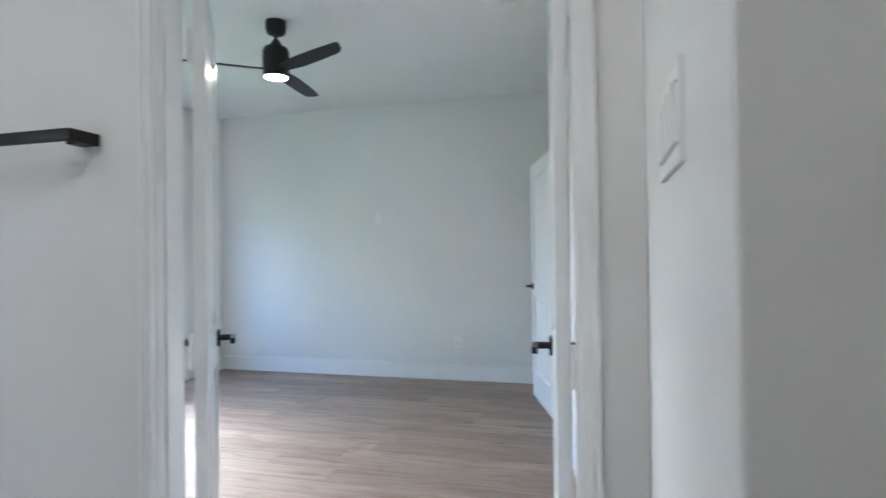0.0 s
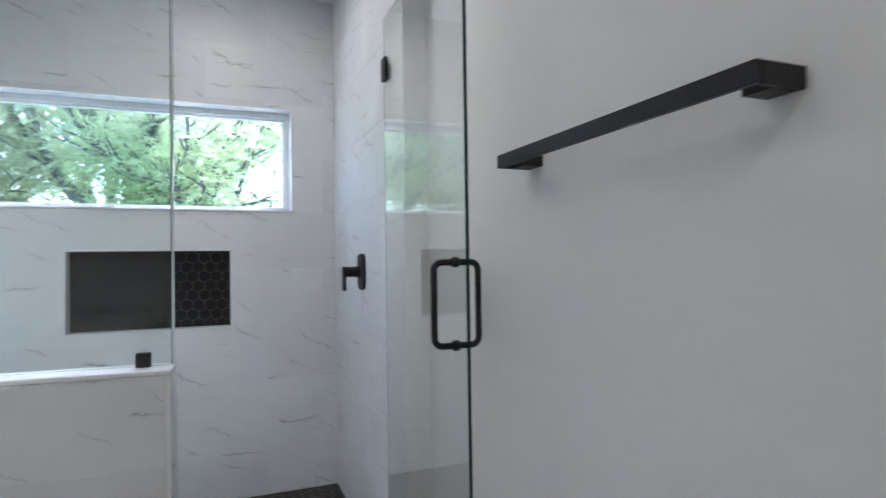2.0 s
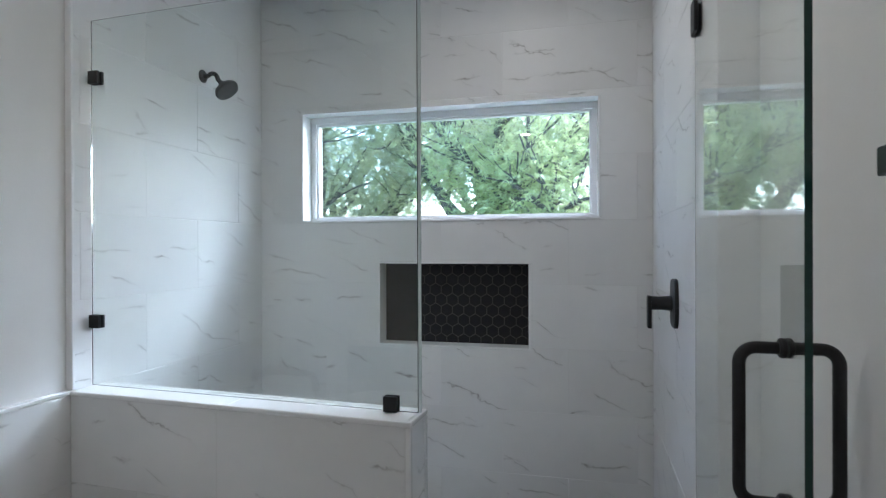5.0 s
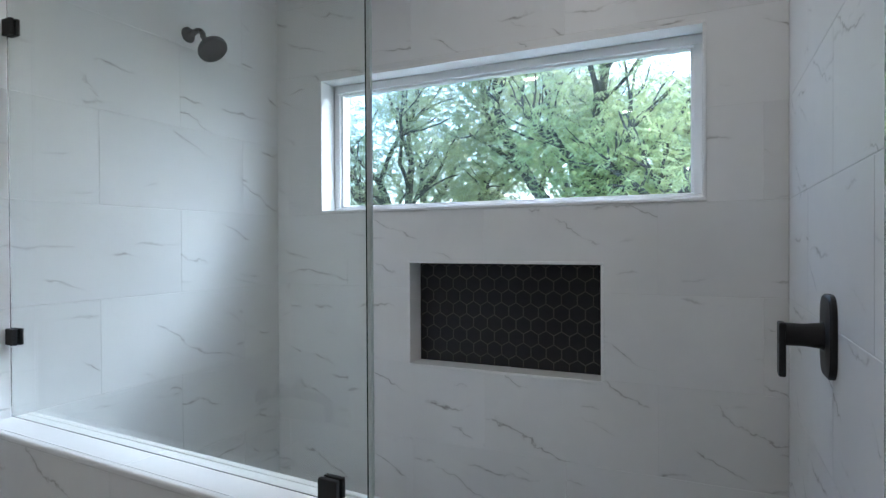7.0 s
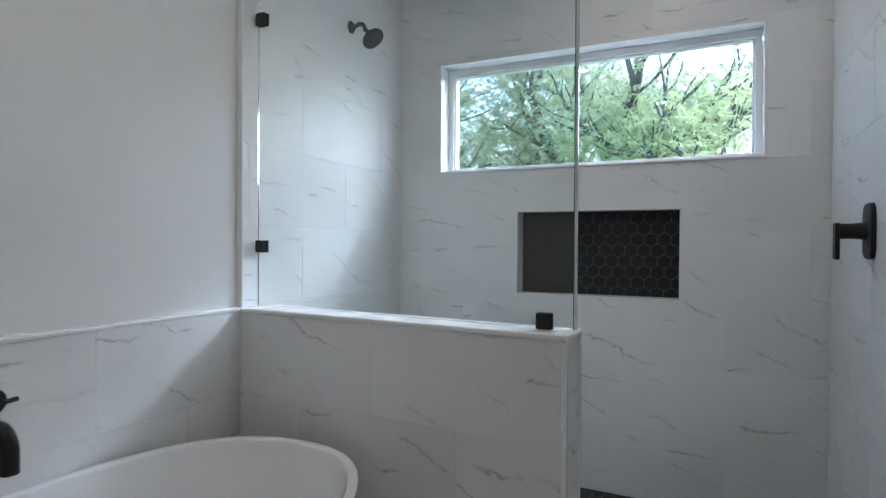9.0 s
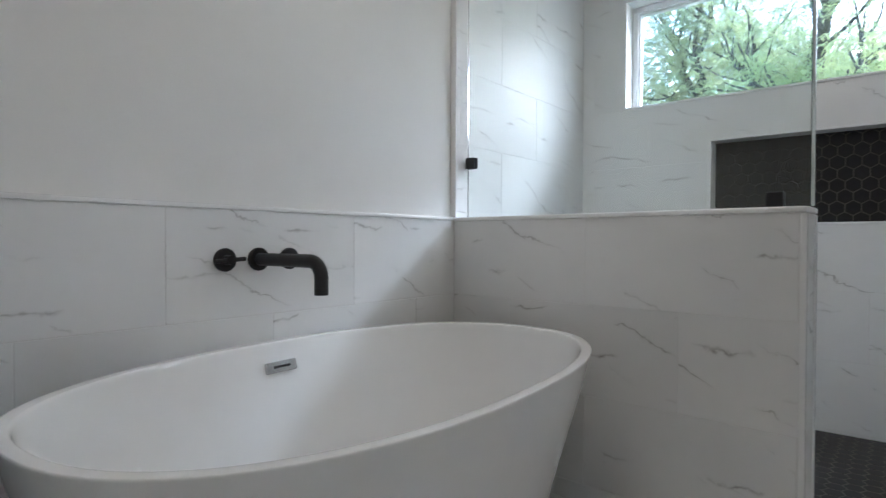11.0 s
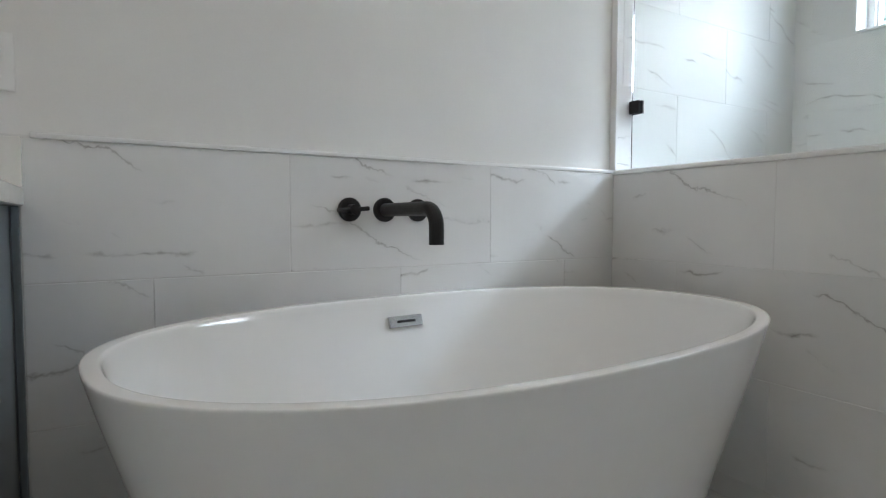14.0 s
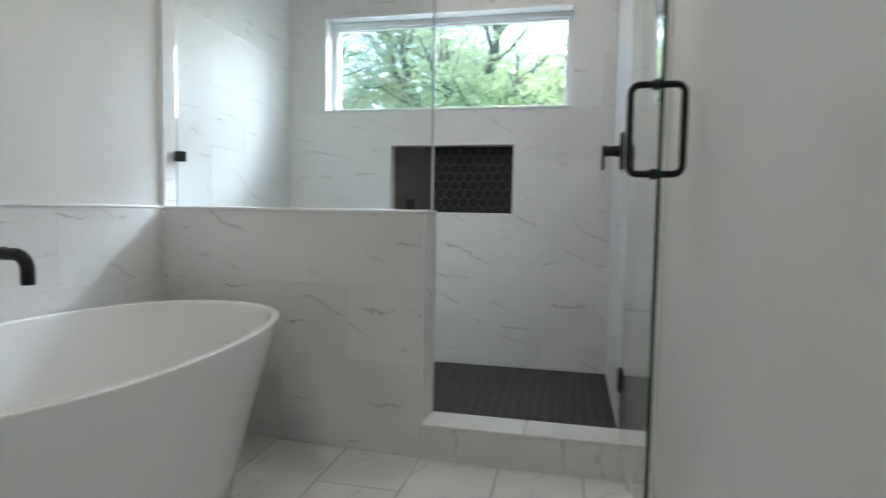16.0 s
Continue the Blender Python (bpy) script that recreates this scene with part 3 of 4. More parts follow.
# ---- fittings on the walls ----
def wall_plate(name, label, category, m, kind):
    """A cover plate on a wall, standing out along local -y."""
    ob = thing(name, label, category)
    ob.matrix_basis = m
    wide = {"outlet": 0.076, "jack": 0.076, "switch": 0.212}[kind]
    part("cover_plate", box(-wide / 2, wide / 2, -0.006, 0, -0.060, 0.060, 0.003, 2), PLATE, ob)
    if kind == "outlet":
        for z in (-0.021, 0.021):
            bm = turned([(0.0, -0.001), (0.016, -0.001), (0.0172, 0.0), (0.0172, 0.003)], 24)
            bm.transform(pose(0, -0.0065, z, 90))
            face = part("receptacle", bm, PLATE, ob)
            for x, hh in ((-0.0065, 0.0085), (0.0065, 0.007)):
                part("slot", box(x - 0.0012, x + 0.0012, -0.0086, -0.0065, z + 0.003 - hh / 2 + 0.002, z + 0.003 + hh / 2 + 0.002), DARK, face)
            part("slot", tube([(0, -0.0065, z - 0.009), (0, -0.0086, z - 0.009)], 0.0026, 10), DARK, face)
        part("screw", tube([(0, -0.005, 0), (0, -0.0072, 0)], 0.003, 10), PLATE, ob)
    if kind == "switch":
        for x in (-0.069, -0.023, 0.023, 0.069):
            bm = box(-0.0165, 0.0165, -0.004, 0.002, -0.034, 0.034, 0.002, 2)
            bm.transform(pose(x, -0.006, 0, 4))
            part("rocker", bm, PLATE, ob)
            # dark strips paint the shadow line above and below the rocker
            for c, d in ((-0.0365, -0.0345), (0.0345, 0.0365)):
                part("rocker_shadow", box(x - 0.0185, x + 0.0185, -0.0066, -0.005, c, d), DARK, ob)
    if kind == "jack":
        part("socket", tube([(0, -0.005, 0), (0, -0.010, 0)], 0.006, 12), PLATE, ob)
    return ob


wall_plate("outlet", "white double outlet above the vanity backsplash", "outlet", pose(-1.346, Y_LEFT - 0.024, 1.166, 0, 0, 180), "outlet")
wall_plate("outlet", "white double outlet low on the bedroom wall", "outlet", pose(-1.667, Y_FAR, 0.393), "outlet")
wall_plate("wall_jack", "white cable jack plate high on the bedroom wall", "wall plate", pose(-2.535, Y_FAR, 1.709), "jack")
wall_plate("light_switch", "white switch plate with four rockers", "light switch", pose(-0.147, 1.198, 1.453, 0, 0, -90), "switch")

# towel bar
bar = thing("towel_bar", "flat matte black towel bar on the painted wall", "towel bar")
bx0, bx1, bz = -2.264, -1.531, 1.613
part("rail", box(bx0, bx1, 1.554, 1.566, bz - 0.016, bz + 0.016, 0.0015, 1), BLACK, bar)
for x, s in ((bx0, 1), (bx1, -1)):
    part("bracket", box(x, x + s * 0.012, 1.5665, Y_TOWEL, bz - 0.016, bz + 0.016, 0.0015, 1), BLACK, bar)
    part("mounting_block", box(x + s * 0.0125, x + s * 0.062, Y_TOWEL - 0.050, Y_TOWEL + 0.001, bz - 0.015, bz + 0.015, 0.0015, 1), BLACK, bar)

# ---- shower glass ----
def glass_panel(name, x0, x1, y0, y1, z0, z1, parent, edges):
    p = part(name, box(x0, x1, y0, y1, z0, z1, 0.0008, 1), SHOWERGLASS, parent, "clear glass with green edges")
    p.visible_shadow = False
    for e in edges:
        part("polished_edge", box(*e), EDGE, p, "dark green polished edge")
    return p


fixed = thing("shower_screen", "frameless clear glass screen clipped onto the half wall", "shower screen")
fixed.matrix_basis = SKEW
GE = PONY_END - 0.003
glass_panel("glass_panel", X_GLASS - 0.005, X_GLASS + 0.005, Y_LEFT + 0.004, GE, PONY_TOP + 0.004, GLASS_TOP, fixed,
            [(X_GLASS - 0.0048, X_GLASS + 0.0049, GE - 0.0008, GE + 0.0008, PONY_TOP + 0.005, GLASS_TOP)])
part("edge_seal", box(X_GLASS - 0.0045, X_GLASS + 0.0045, GE + 0.0010, GE + 0.0095, PONY_TOP + 0.005, GLASS_TOP - 0.004, 0.002, 2), SEAL, fixed, "pale clear vinyl edge seal")
for y, z, up in ((Y_LEFT + 0.024, 1.256, 0), (Y_LEFT + 0.024, 2.140, 0), (0.668, PONY_TOP + 0.026, 1)):
    bm = box(X_GLASS + 0.0055, X_GLASS + 0.017, y - 0.0225, y + 0.0225, z - 0.0235, z + 0.0235, 0.0025, 2)
    box(X_GLASS - 0.017, X_GLASS - 0.0055, y - 0.0225, y + 0.0225, z - 0.0235, z + 0.0235, 0.0025, 2, bm=bm)
    if up:
        box(X_GLASS - 0.005, X_GLASS + 0.005, y - 0.022, y + 0.022, z - 0.0235, z - 0.0225, bm=bm)
    part("glass_clip", bm, BLACK, fixed, "square matte black clip")

door = thing("shower_door", "open frameless glass shower door with black pull handle", "shower door")
DY, DX0, DX1, DZ0 = 1.542, -3.215, -2.424, 0.158
glass_panel("glass_panel", DX0, DX1, DY - 0.005, DY + 0.005, DZ0, GLASS_TOP, door,
            [(DX1 + 0.0002, DX1 + 0.0012, DY - 0.005, DY + 0.005, DZ0, GLASS_TOP)])
HX = DX1 - 0.081
for s in (-1, 1):
    pts = bend((HX, DY + s * 0.006, 1.364), (HX, DY + s * 0.069, 1.364), (HX, DY + s * 0.069, 1.245), 0.024)
    pts += bend((HX, DY + s * 0.069, 1.245), (HX, DY + s * 0.069, 1.125), (HX, DY + s * 0.006, 1.125), 0.024)[1:]
    bm = tube(pts, 0.0095, 16)
    for z in (1.364, 1.125):
        join(bm, turned([(0, 0), (0.0155, 0), (0.0155, 0.006), (0.012, 0.009), (0.0, 0.009)], 20), pose(HX, DY + s * 0.0052, z, -90 if s > 0 else 90))
    part("pull_handle", bm, BLACK, door, "matte black tubular pull", smooth=False)
for z in (2.140, 0.360):
    bm = box(DX0 - 0.012, DX0 + 0.010, DY - 0.012, Y_VALVE + 0.0005, z - 0.044, z + 0.044, 0.003, 2)
    box(DX0 - 0.002, DX0 + 0.052, DY - 0.016, DY - 0.0055, z - 0.044, z + 0.044, 0.004, 2, bm=bm)
    part("hinge", bm, BLACK, door, "matte black wall hinge")

# ---- shower fittings ----
valve = thing("shower_valve", "matte black single-lever shower valve on the tiles", "shower valve")
VX, VZ = -3.700, 1.318
bm = bmesh.new()
segs = []
for i in range(40):
    a = 2 * math.pi * i / 40
    c, s = math.cos(a), math.sin(a)
    segs.append((0.062 * math.copysign(abs(c) ** 0.55, c), 0.088 * math.copysign(abs(s) ** 0.55, s)))
rings = []
for k, (f, y) in enumerate(((1.0, 0.0), (1.0, -0.009), (0.95, -0.013), (0.5, -0.016), (0.0, -0.016))):
    rings.append([bm.verts.new((VX + f * u, Y_VALVE + y, VZ + f * v)) for u, v in segs] if f else [bm.verts.new((VX, Y_VALVE + y, VZ))])
for a, b in zip(rings, rings[1:]):
    for i in range(40):
        j = (i + 1) % 40
        bm.faces.new((a[i], a[j], b[j], b[i]) if len(b) > 1 else (a[i], a[j], b[0]))
bmesh.ops.recalc_face_normals(bm, faces=bm.faces[:])
part("cover_plate", bm, BLACK, valve)
bm = turned([(0.0, 0.012), (0.034, 0.012), (0.027, 0.022), (0.024, 0.05), (0.0245, 0.086), (0.0, 0.086)], 28)
bm.transform(pose(VX, Y_VALVE, VZ, 90))
part("valve_stem", bm, BLACK, valve)
part("lever_arm", box(VX - 0.022, VX + 0.022, Y_VALVE - 0.098, Y_VALVE - 0.084, VZ - 0.090, VZ + 0.026, 0.005, 3), BLACK, valve)

head = thing("rain_shower", "round matte black shower head on a short wall arm", "shower")
SX, SZ = -3.880, 2.335
bm = turned([(0, 0), (0.030, 0), (0.030, 0.004), (0.022, 0.010), (0.0, 0.011)], 28)
bm.transform(pose(SX, Y_LEFT, SZ, -90))
part("wall_flange", bm, BLACK, head)
part("shower_arm", tube(bend((SX, Y_LEFT, SZ), (SX, Y_LEFT + 0.06, SZ), (SX, Y_LEFT + 0.103, SZ - 0.043), 0.03), 0.0105, 14), BLACK, head)
bm = turned([(0.0, 0.045), (0.014, 0.044), (0.017, 0.030), (0.024, 0.022), (0.052, 0.010), (0.057, 0.0), (0.055, -0.010), (0.050, -0.012), (0.0, -0.011)], 36)
bm.transform(pose(SX, Y_LEFT + 0.128, SZ - 0.073, 40))
hd = part("spray_head", bm, BLACK, head)
bm = bmesh.new()
for r, k in ((0.012, 6), (0.026, 12), (0.040, 18)):
    for i in range(k):
        a = 2 * math.pi * i / k
        join(bm, turned([(0, -0.0135), (0.0018, -0.013), (0.002, -0.011)], 6), pose(r * math.cos(a), r * math.sin(a), 0))
bm.transform(pose(SX, Y_LEFT + 0.128, SZ - 0.073, 40))
tagged(part("nozzle", bm, DARK, hd), kind="stuff")

# ---- bathtub ----
tub = thing("bathtub", "glossy white oval freestanding acrylic bathtub on the floor", "bathtub", at=(-2.253, -0.048, 0))
tub.rotation_euler = (0, 0, radians(4.6))
def oval(a, b, z, n=2.38, seg=96):
    out = []
    for i in range(seg):
        t = 2 * math.pi * i / seg
        c, s = math.cos(t), math.sin(t)
        out.append((a * math.copysign(abs(c) ** (2 / n), c), b * math.copysign(abs(s) ** (2 / n), s), z))
    return out


levels = [(0.543, 0.300, 0.0), (0.556, 0.310, 0.006), (0.590, 0.331, 0.12), (0.638, 0.364, 0.28), (0.695, 0.407, 0.44), (0.732, 0.439, 0.56), (0.7462, 0.4502, 0.612),
          (0.7485, 0.4525, 0.6215), (0.7498, 0.4538, 0.6275), (0.7497, 0.4537, 0.6300), (0.7486, 0.4526, 0.6315), (0.7468, 0.4508, 0.6320), (0.7452, 0.4492, 0.6321),
          (0.7275, 0.4315, 0.6318), (0.7245, 0.4285, 0.6312), (0.7218, 0.4258, 0.6290), (0.7196, 0.4236, 0.6245), (0.7160, 0.4200, 0.612),
          (0.696, 0.398, 0.54), (0.649, 0.350, 0.42), (0.600, 0.306, 0.30), (0.54, 0.258, 0.21), (0.445, 0.19, 0.165), (0.31, 0.13, 0.15)]
bm = bmesh.new()
rings = [[bm.verts.new(p) for p in oval(lv[0] + 0.0126, lv[1] - 0.007, lv[2] * 0.988)] for lv in levels]
for a, b in zip(rings, rings[1:]):
    for i in range(96):
        j = (i + 1) % 96
        bm.faces.new((a[i], a[j], b[j], b[i]))
bm.faces.new(rings[-1])
bm.faces.new(rings[0][::-1])
bmesh.ops.recalc_face_normals(bm, faces=bm.faces[:])
part("tub_shell", bm, ACRYLIC, tub, smooth=True)
ov = pose(-0.031, -0.3915, 0.556, 17)
of = part("overflow_plate", box(-0.054, 0.054, -0.004, 0.006, -0.016, 0.016, 0.0015, 1), CHROME, tub, "brushed chrome overflow plate", m=ov)
part("overflow_slot", box(-0.030, 0.030, 0.0055, 0.0068, -0.0035, 0.0035, 0.001, 1), DARK, of)

# wall-mounted tub filler
tap = thing("tub_filler", "matte black wall-mounted tub spout with two handles", "tub faucet")
TZ = 0.868
for x in (-2.114, -2.327):
    bm = turned([(0, 0), (0.033, 0), (0.033, 0.008), (0.030, 0.011), (0.014, 0.012), (0.013, 0.040), (0.0, 0.041)], 28)
    bm.transform(pose(x, Y_LEFT, TZ, -90))
    hdl = part("tap_handle", bm, BLACK, tap)
    part("cross_bar", tube([(x - 0.045, Y_LEFT + 0.032, TZ + 0.003), (x + 0.045, Y_LEFT + 0.032, TZ - 0.003)], 0.0062, 12), BLACK, hdl)
bm = turned([(0, 0), (0.034, 0), (0.034, 0.008), (0.031, 0.011), (0.0, 0.012)], 28)
bm.transform(pose(-2.220, Y_LEFT, TZ, -90))
part("spout_flange", bm, BLACK, tap)
part("spout", tube(bend((-2.220, Y_LEFT, TZ), (-2.220, Y_LEFT + 0.292, TZ), (-2.220, Y_LEFT + 0.292, TZ - 0.088), 0.045, 10), 0.0185, 20), BLACK, tap, smooth=False)

# ---- vanity ----
van = thing("vanity", "slate grey painted vanity cabinet standing at the wall", "vanity cabinet")
part("cabinet_body", box(-1.368, 0.60, Y_LEFT + 0.012, 0.040, 0.09, 0.868, 0.002, 1), VANITY, van)
part("toe_kick", box(-1.350, 0.58, Y_LEFT + 0.012, -0.02, 0.0, 0.09), VANITY, van)
part("edge_strip", box(-1.384, -1.369, Y_LEFT + 0.001, Y_LEFT + 0.016, 0.0, 0.868, 0.003, 2), VANITY, van)
for k in range(4):
    x = -1.355 + k * 0.487
    d = part("cabinet_door", box(x, x + 0.475, 0.041, 0.060, 0.12, 0.85, 0.002, 1), VANITY, van)
    part("handle", tube([(x + 0.43, 0.061, 0.55), (x + 0.43, 0.085, 0.55), (x + 0.43, 0.085, 0.68), (x + 0.43, 0.061, 0.68)], 0.005, 8), BLACK, d)
top = thing("countertop", "white quartz countertop lying on the vanity", "countertop")
part("slab", box(-1.392, 0.62, Y_LEFT + 0.001, 0.072, 0.869, 0.905, 0.003, 2), QUARTZ, top)
part("backsplash", box(-1.392, 0.62, Y_LEFT + 0.001, Y_LEFT + 0.021, 0.906, 1.010, 0.003, 2), QUARTZ, top)

# ---- lamps ----
def downlight(x, y):
    ob = thing("recessed_light", "round white recessed ceiling downlight, lit warm", "ceiling light", group="bathroom downlights", at=(x, y, CEILING))
    bm = turned([(0.052, -0.001), (0.060, -0.008), (0.080, -0.005), (0.082, 0.0)], 36)
    part("trim_ring", bm, TRIM, ob)
    part("diffuser", turned([(0.0, -0.003), (0.054, -0.003), (0.054, -0.001)], 36), LAMPGLOW, ob, "glowing warm diffuser")
    return ob


downlight(-2.05, -0.03)
downlight(-3.55, 0.90)
# added lamp, no known fitting here: brightens the wall corner and towel wall
downlight(-0.42, 0.55)

fan = thing("ceiling_fan", "matte black ceiling fan with three blades, lamp lit", "ceiling fan", at=(-2.37, 3.88, CEILING))
part("canopy", turned([(0.0, 0.0), (0.068, 0.0), (0.070, -0.05), (0.060, -0.085), (0.03, -0.10), (0.0, -0.10)], 32), BLACK, fan)
part("downrod", turned([(0.0, -0.09), (0.013, -0.09), (0.013, -0.16), (0.0, -0.16)], 16), BLACK, fan)
part("motor_housing", turned([(0.0, -0.12), (0.020, -0.125), (0.050, -0.175), (0.078, -0.185), (0.088, -0.21), (0.090, -0.27), (0.088, -0.34), (0.086, -0.385), (0.078, -0.387), (0.0, -0.387)], 40), BLACK, fan)
part("lamp_diffuser", turned([(0.0, -0.398), (0.05, -0.396), (0.076, -0.3885), (0.077, -0.3875), (0.0, -0.3875)], 36), FANGLOW, fan, "glowing warm diffuser")
for a in (-23, 97, 217):
    bm = bmesh.new()
    prof = [(0.07, -0.030, 0.030), (0.12, -0.045, 0.040), (0.25, -0.058, 0.050), (0.45, -0.060, 0.046), (0.61, -0.056, 0.036), (0.655, -0.054, 0.010), (0.68, -0.050, -0.036)]
    ups, dns = [], []
    for r, y0, y1 in prof:
        ups.append((bm.verts.new((r, y0, 0.004)), bm.verts.new((r, y1, 0.004))))
        dns.append((bm.verts.new((r, y0, -0.004)), bm.verts.new((r, y1, -0.004))))
    for i in range(len(prof) - 1):
        bm.faces.new((ups[i][0], ups[i + 1][0], ups[i + 1][1], ups[i][1]))
        bm.faces.new((dns[i][0], dns[i][1], dns[i + 1][1], dns[i + 1][0]))
        for s in (0, 1):
            bm.faces.new((ups[i][s], ups[i + 1][s], dns[i + 1][s], dns[i][s]))
    bm.faces.new((ups[0][0], ups[0][1], dns[0][1], dns[0][0]))
    bm.faces.new((ups[-1][0], ups[-1][1], dns[-1][1], dns[-1][0]))
    bmesh.ops.recalc_face_normals(bm, faces=bm.faces[:])
    part("blade", bm, BLACK, fan, m=pose(0, 0, -0.335, 0, 0, a) @ pose(0, 0, 0, -14, 0, 0))
smoke = thing("smoke_detector", "white round smoke detector on the ceiling", "smoke detector", at=(-0.80, 4.05, CEILING))
part("housing", turned([(0.0, -0.035), (0.035, -0.034), (0.050, -0.024), (0.060, -0.014), (0.062, 0.0)], 32), PLATE, smoke)

# ---- outdoors ----
structure("ground", box(-900, 900, -900, 900, -0.62, -0.40), GRASS, "lawn outside the window reaching to the horizon", "ground")


def tree(name, label, x, y, height, seed, lean, leaves, material, fork_at=0.34):
    rnd = random.Random(seed)
    ob = thing(name, label, "tree", at=(x, y, -0.4))
    bm = bmesh.new()
    tips = []

    def grow(p, d, length, r, depth):
        pts, radii, n = [p.copy()], [r], 5
        for i in range(n):
            d = (d + Vector((rnd.gauss(0, 0.16), rnd.gauss(0, 0.16), rnd.gauss(0.03, 0.10)))).normalized()
            p = p + d * length / n
            pts.append(p.copy())
            radii.append(r * (1 - 0.45 * (i + 1) / n))
            if depth >= 2:
                tips.append(p.copy())
            if depth < 3 and i >= 1 and rnd.random() < 0.75:
                a = rnd.uniform(0, 2 * math.pi)
                side_d = Vector((math.cos(a), math.sin(a), rnd.uniform(0.0, 0.55)))
                grow(p.copy(), (d * 0.55 + side_d * 0.8).normalized(), length * rnd.uniform(0.5, 0.68), radii[-1] * 0.62, depth + 1)
        tube(pts, r, 9 if depth < 2 else 5, bm, radii)
        if depth < 3:
            for k in range(2):
                a = rnd.uniform(0, 2 * math.pi)
                grow(p.copy(), (d + 0.7 * Vector((math.cos(a), math.sin(a), 0.15))).normalized(), length * 0.6, radii[-1] * 0.75, depth + 1)

    d0 = Vector((lean[0], lean[1], 1)).normalized()
    fork = d0 * height * fork_at
    tube([(0, 0, -0.2), tuple(fork * 0.5), tuple(fork)], 0.2, 12, bm, [0.20, 0.15, 0.14])
    for k in range(5):
        a = 2 * math.pi * (k + rnd.random() * 0.6) / 5
        grow(fork.copy(), (d0 * rnd.uniform(0.5, 1.1) + 0.8 * Vector((math.cos(a), math.sin(a), 0.25))).normalized(), height * rnd.uniform(0.28, 0.4), 0.105, 1)
    grow(fork.copy(), d0, height * 0.4, 0.10, 1)
    part("trunk", bm, BARK, ob)
    rg = np.random.default_rng(seed)
    tips_a = np.array([tuple(t) for t in tips])
    tips_a = tips_a[tips_a[:, 2] > 0.9]
    c = tips_a[rg.integers(0, len(tips_a), leaves)] + rg.normal(0, (0.31, 0.31, 0.24), (leaves, 3))
    a = rg.uniform(0, 2 * np.pi, leaves)
    axis = np.stack([np.cos(a), np.sin(a), rg.normal(-0.45, 0.3, leaves)], 1)
    axis /= np.linalg.norm(axis, axis=1)[:, None]
    sidev = np.cross(axis, (0, 0, 1.0))
    sidev /= np.linalg.norm(sidev, axis=1)[:, None]
    size = rg.uniform(0.65, 1.15, leaves)
    verts, faces = [], []
    quads = []
    for k in range(9):
        s = 0.02 + 0.03 * (k // 2)
        sgn = 1 if k % 2 else -1
        if k == 8:
            dirv, base = axis, axis * 0.15
        else:
            dirv = axis * 0.62 + sidev * sgn * 0.78
            base = axis * s
        ln, wd = 0.060, 0.0085
        perp = np.cross(dirv, np.cross(axis, sidev))
        perp /= np.linalg.norm(perp, axis=1)[:, None]
        drop = np.array((0, 0, -0.018))
        S = size[:, None]
        q = np.stack([c + base * S, c + (base + dirv * ln * 0.45 + perp * wd) * S, c + (base + dirv * ln + drop) * S, c + (base + dirv * ln * 0.45 - perp * wd) * S], 1)
        quads.append(q)
    v = np.concatenate(quads).reshape(-1, 3)
    me = bpy.data.meshes.new("crown")
    cnt = len(v) // 4
    me.vertices.add(len(v))
    me.vertices.foreach_set("co", v.astype(np.float32).ravel())
    me.loops.add(len(v))
    me.loops.foreach_set("vertex_index", np.arange(len(v), dtype=np.int32))
    me.polygons.add(cnt)
    me.polygons.foreach_set("loop_start", np.arange(0, len(v), 4, dtype=np.int32))
    me.update()
    me.materials.append(material)
    crown = new("crown", me)
    crown.parent = ob
    tagged(crown, kind="stuff")
    return ob


tree("tree", "large leafy ash tree with spreading limbs on the lawn", -10.2, -0.4, 6.4, 11, (0.0, 0.10), 13000, LEAF, 0.28)
tree("tree", "leafy ash tree with dense crown on the lawn", -11.4, -3.3, 5.6, 5, (0.1, 0.05), 10500, LEAF, 0.22)
tree("tree", "young light green ash tree on the lawn", -9.4, 0.75, 4.1, 8, (0.0, 0.10), 5200, LEAF2)
tree("tree", "leafy ash tree behind the others on the lawn", -15.5, -1.5, 6.8, 21, (0.0, 0.1), 6500, LEAF)

# ---- tiles, planks and hexagons ----
SHARED = {}


def tile_mesh(rects, material, thick=T, bev=0.0012):
    key = (material.name, thick, tuple(tuple(round(c, 4) for c in r) for r in rects))
    if key not in SHARED:
        bm = bmesh.new()
        for u0, u1, v0, v1 in rects:
            if len(rects) == 1:
                box(u0, u1, v0, v1, -thick, 0, bev, 1, bm=bm)
            else:
                box(u0, u1, v0, v1, -thick, 0, bm=bm)
        SHARED[key] = mesh_of(bm, "tile", material)
    return SHARED[key]


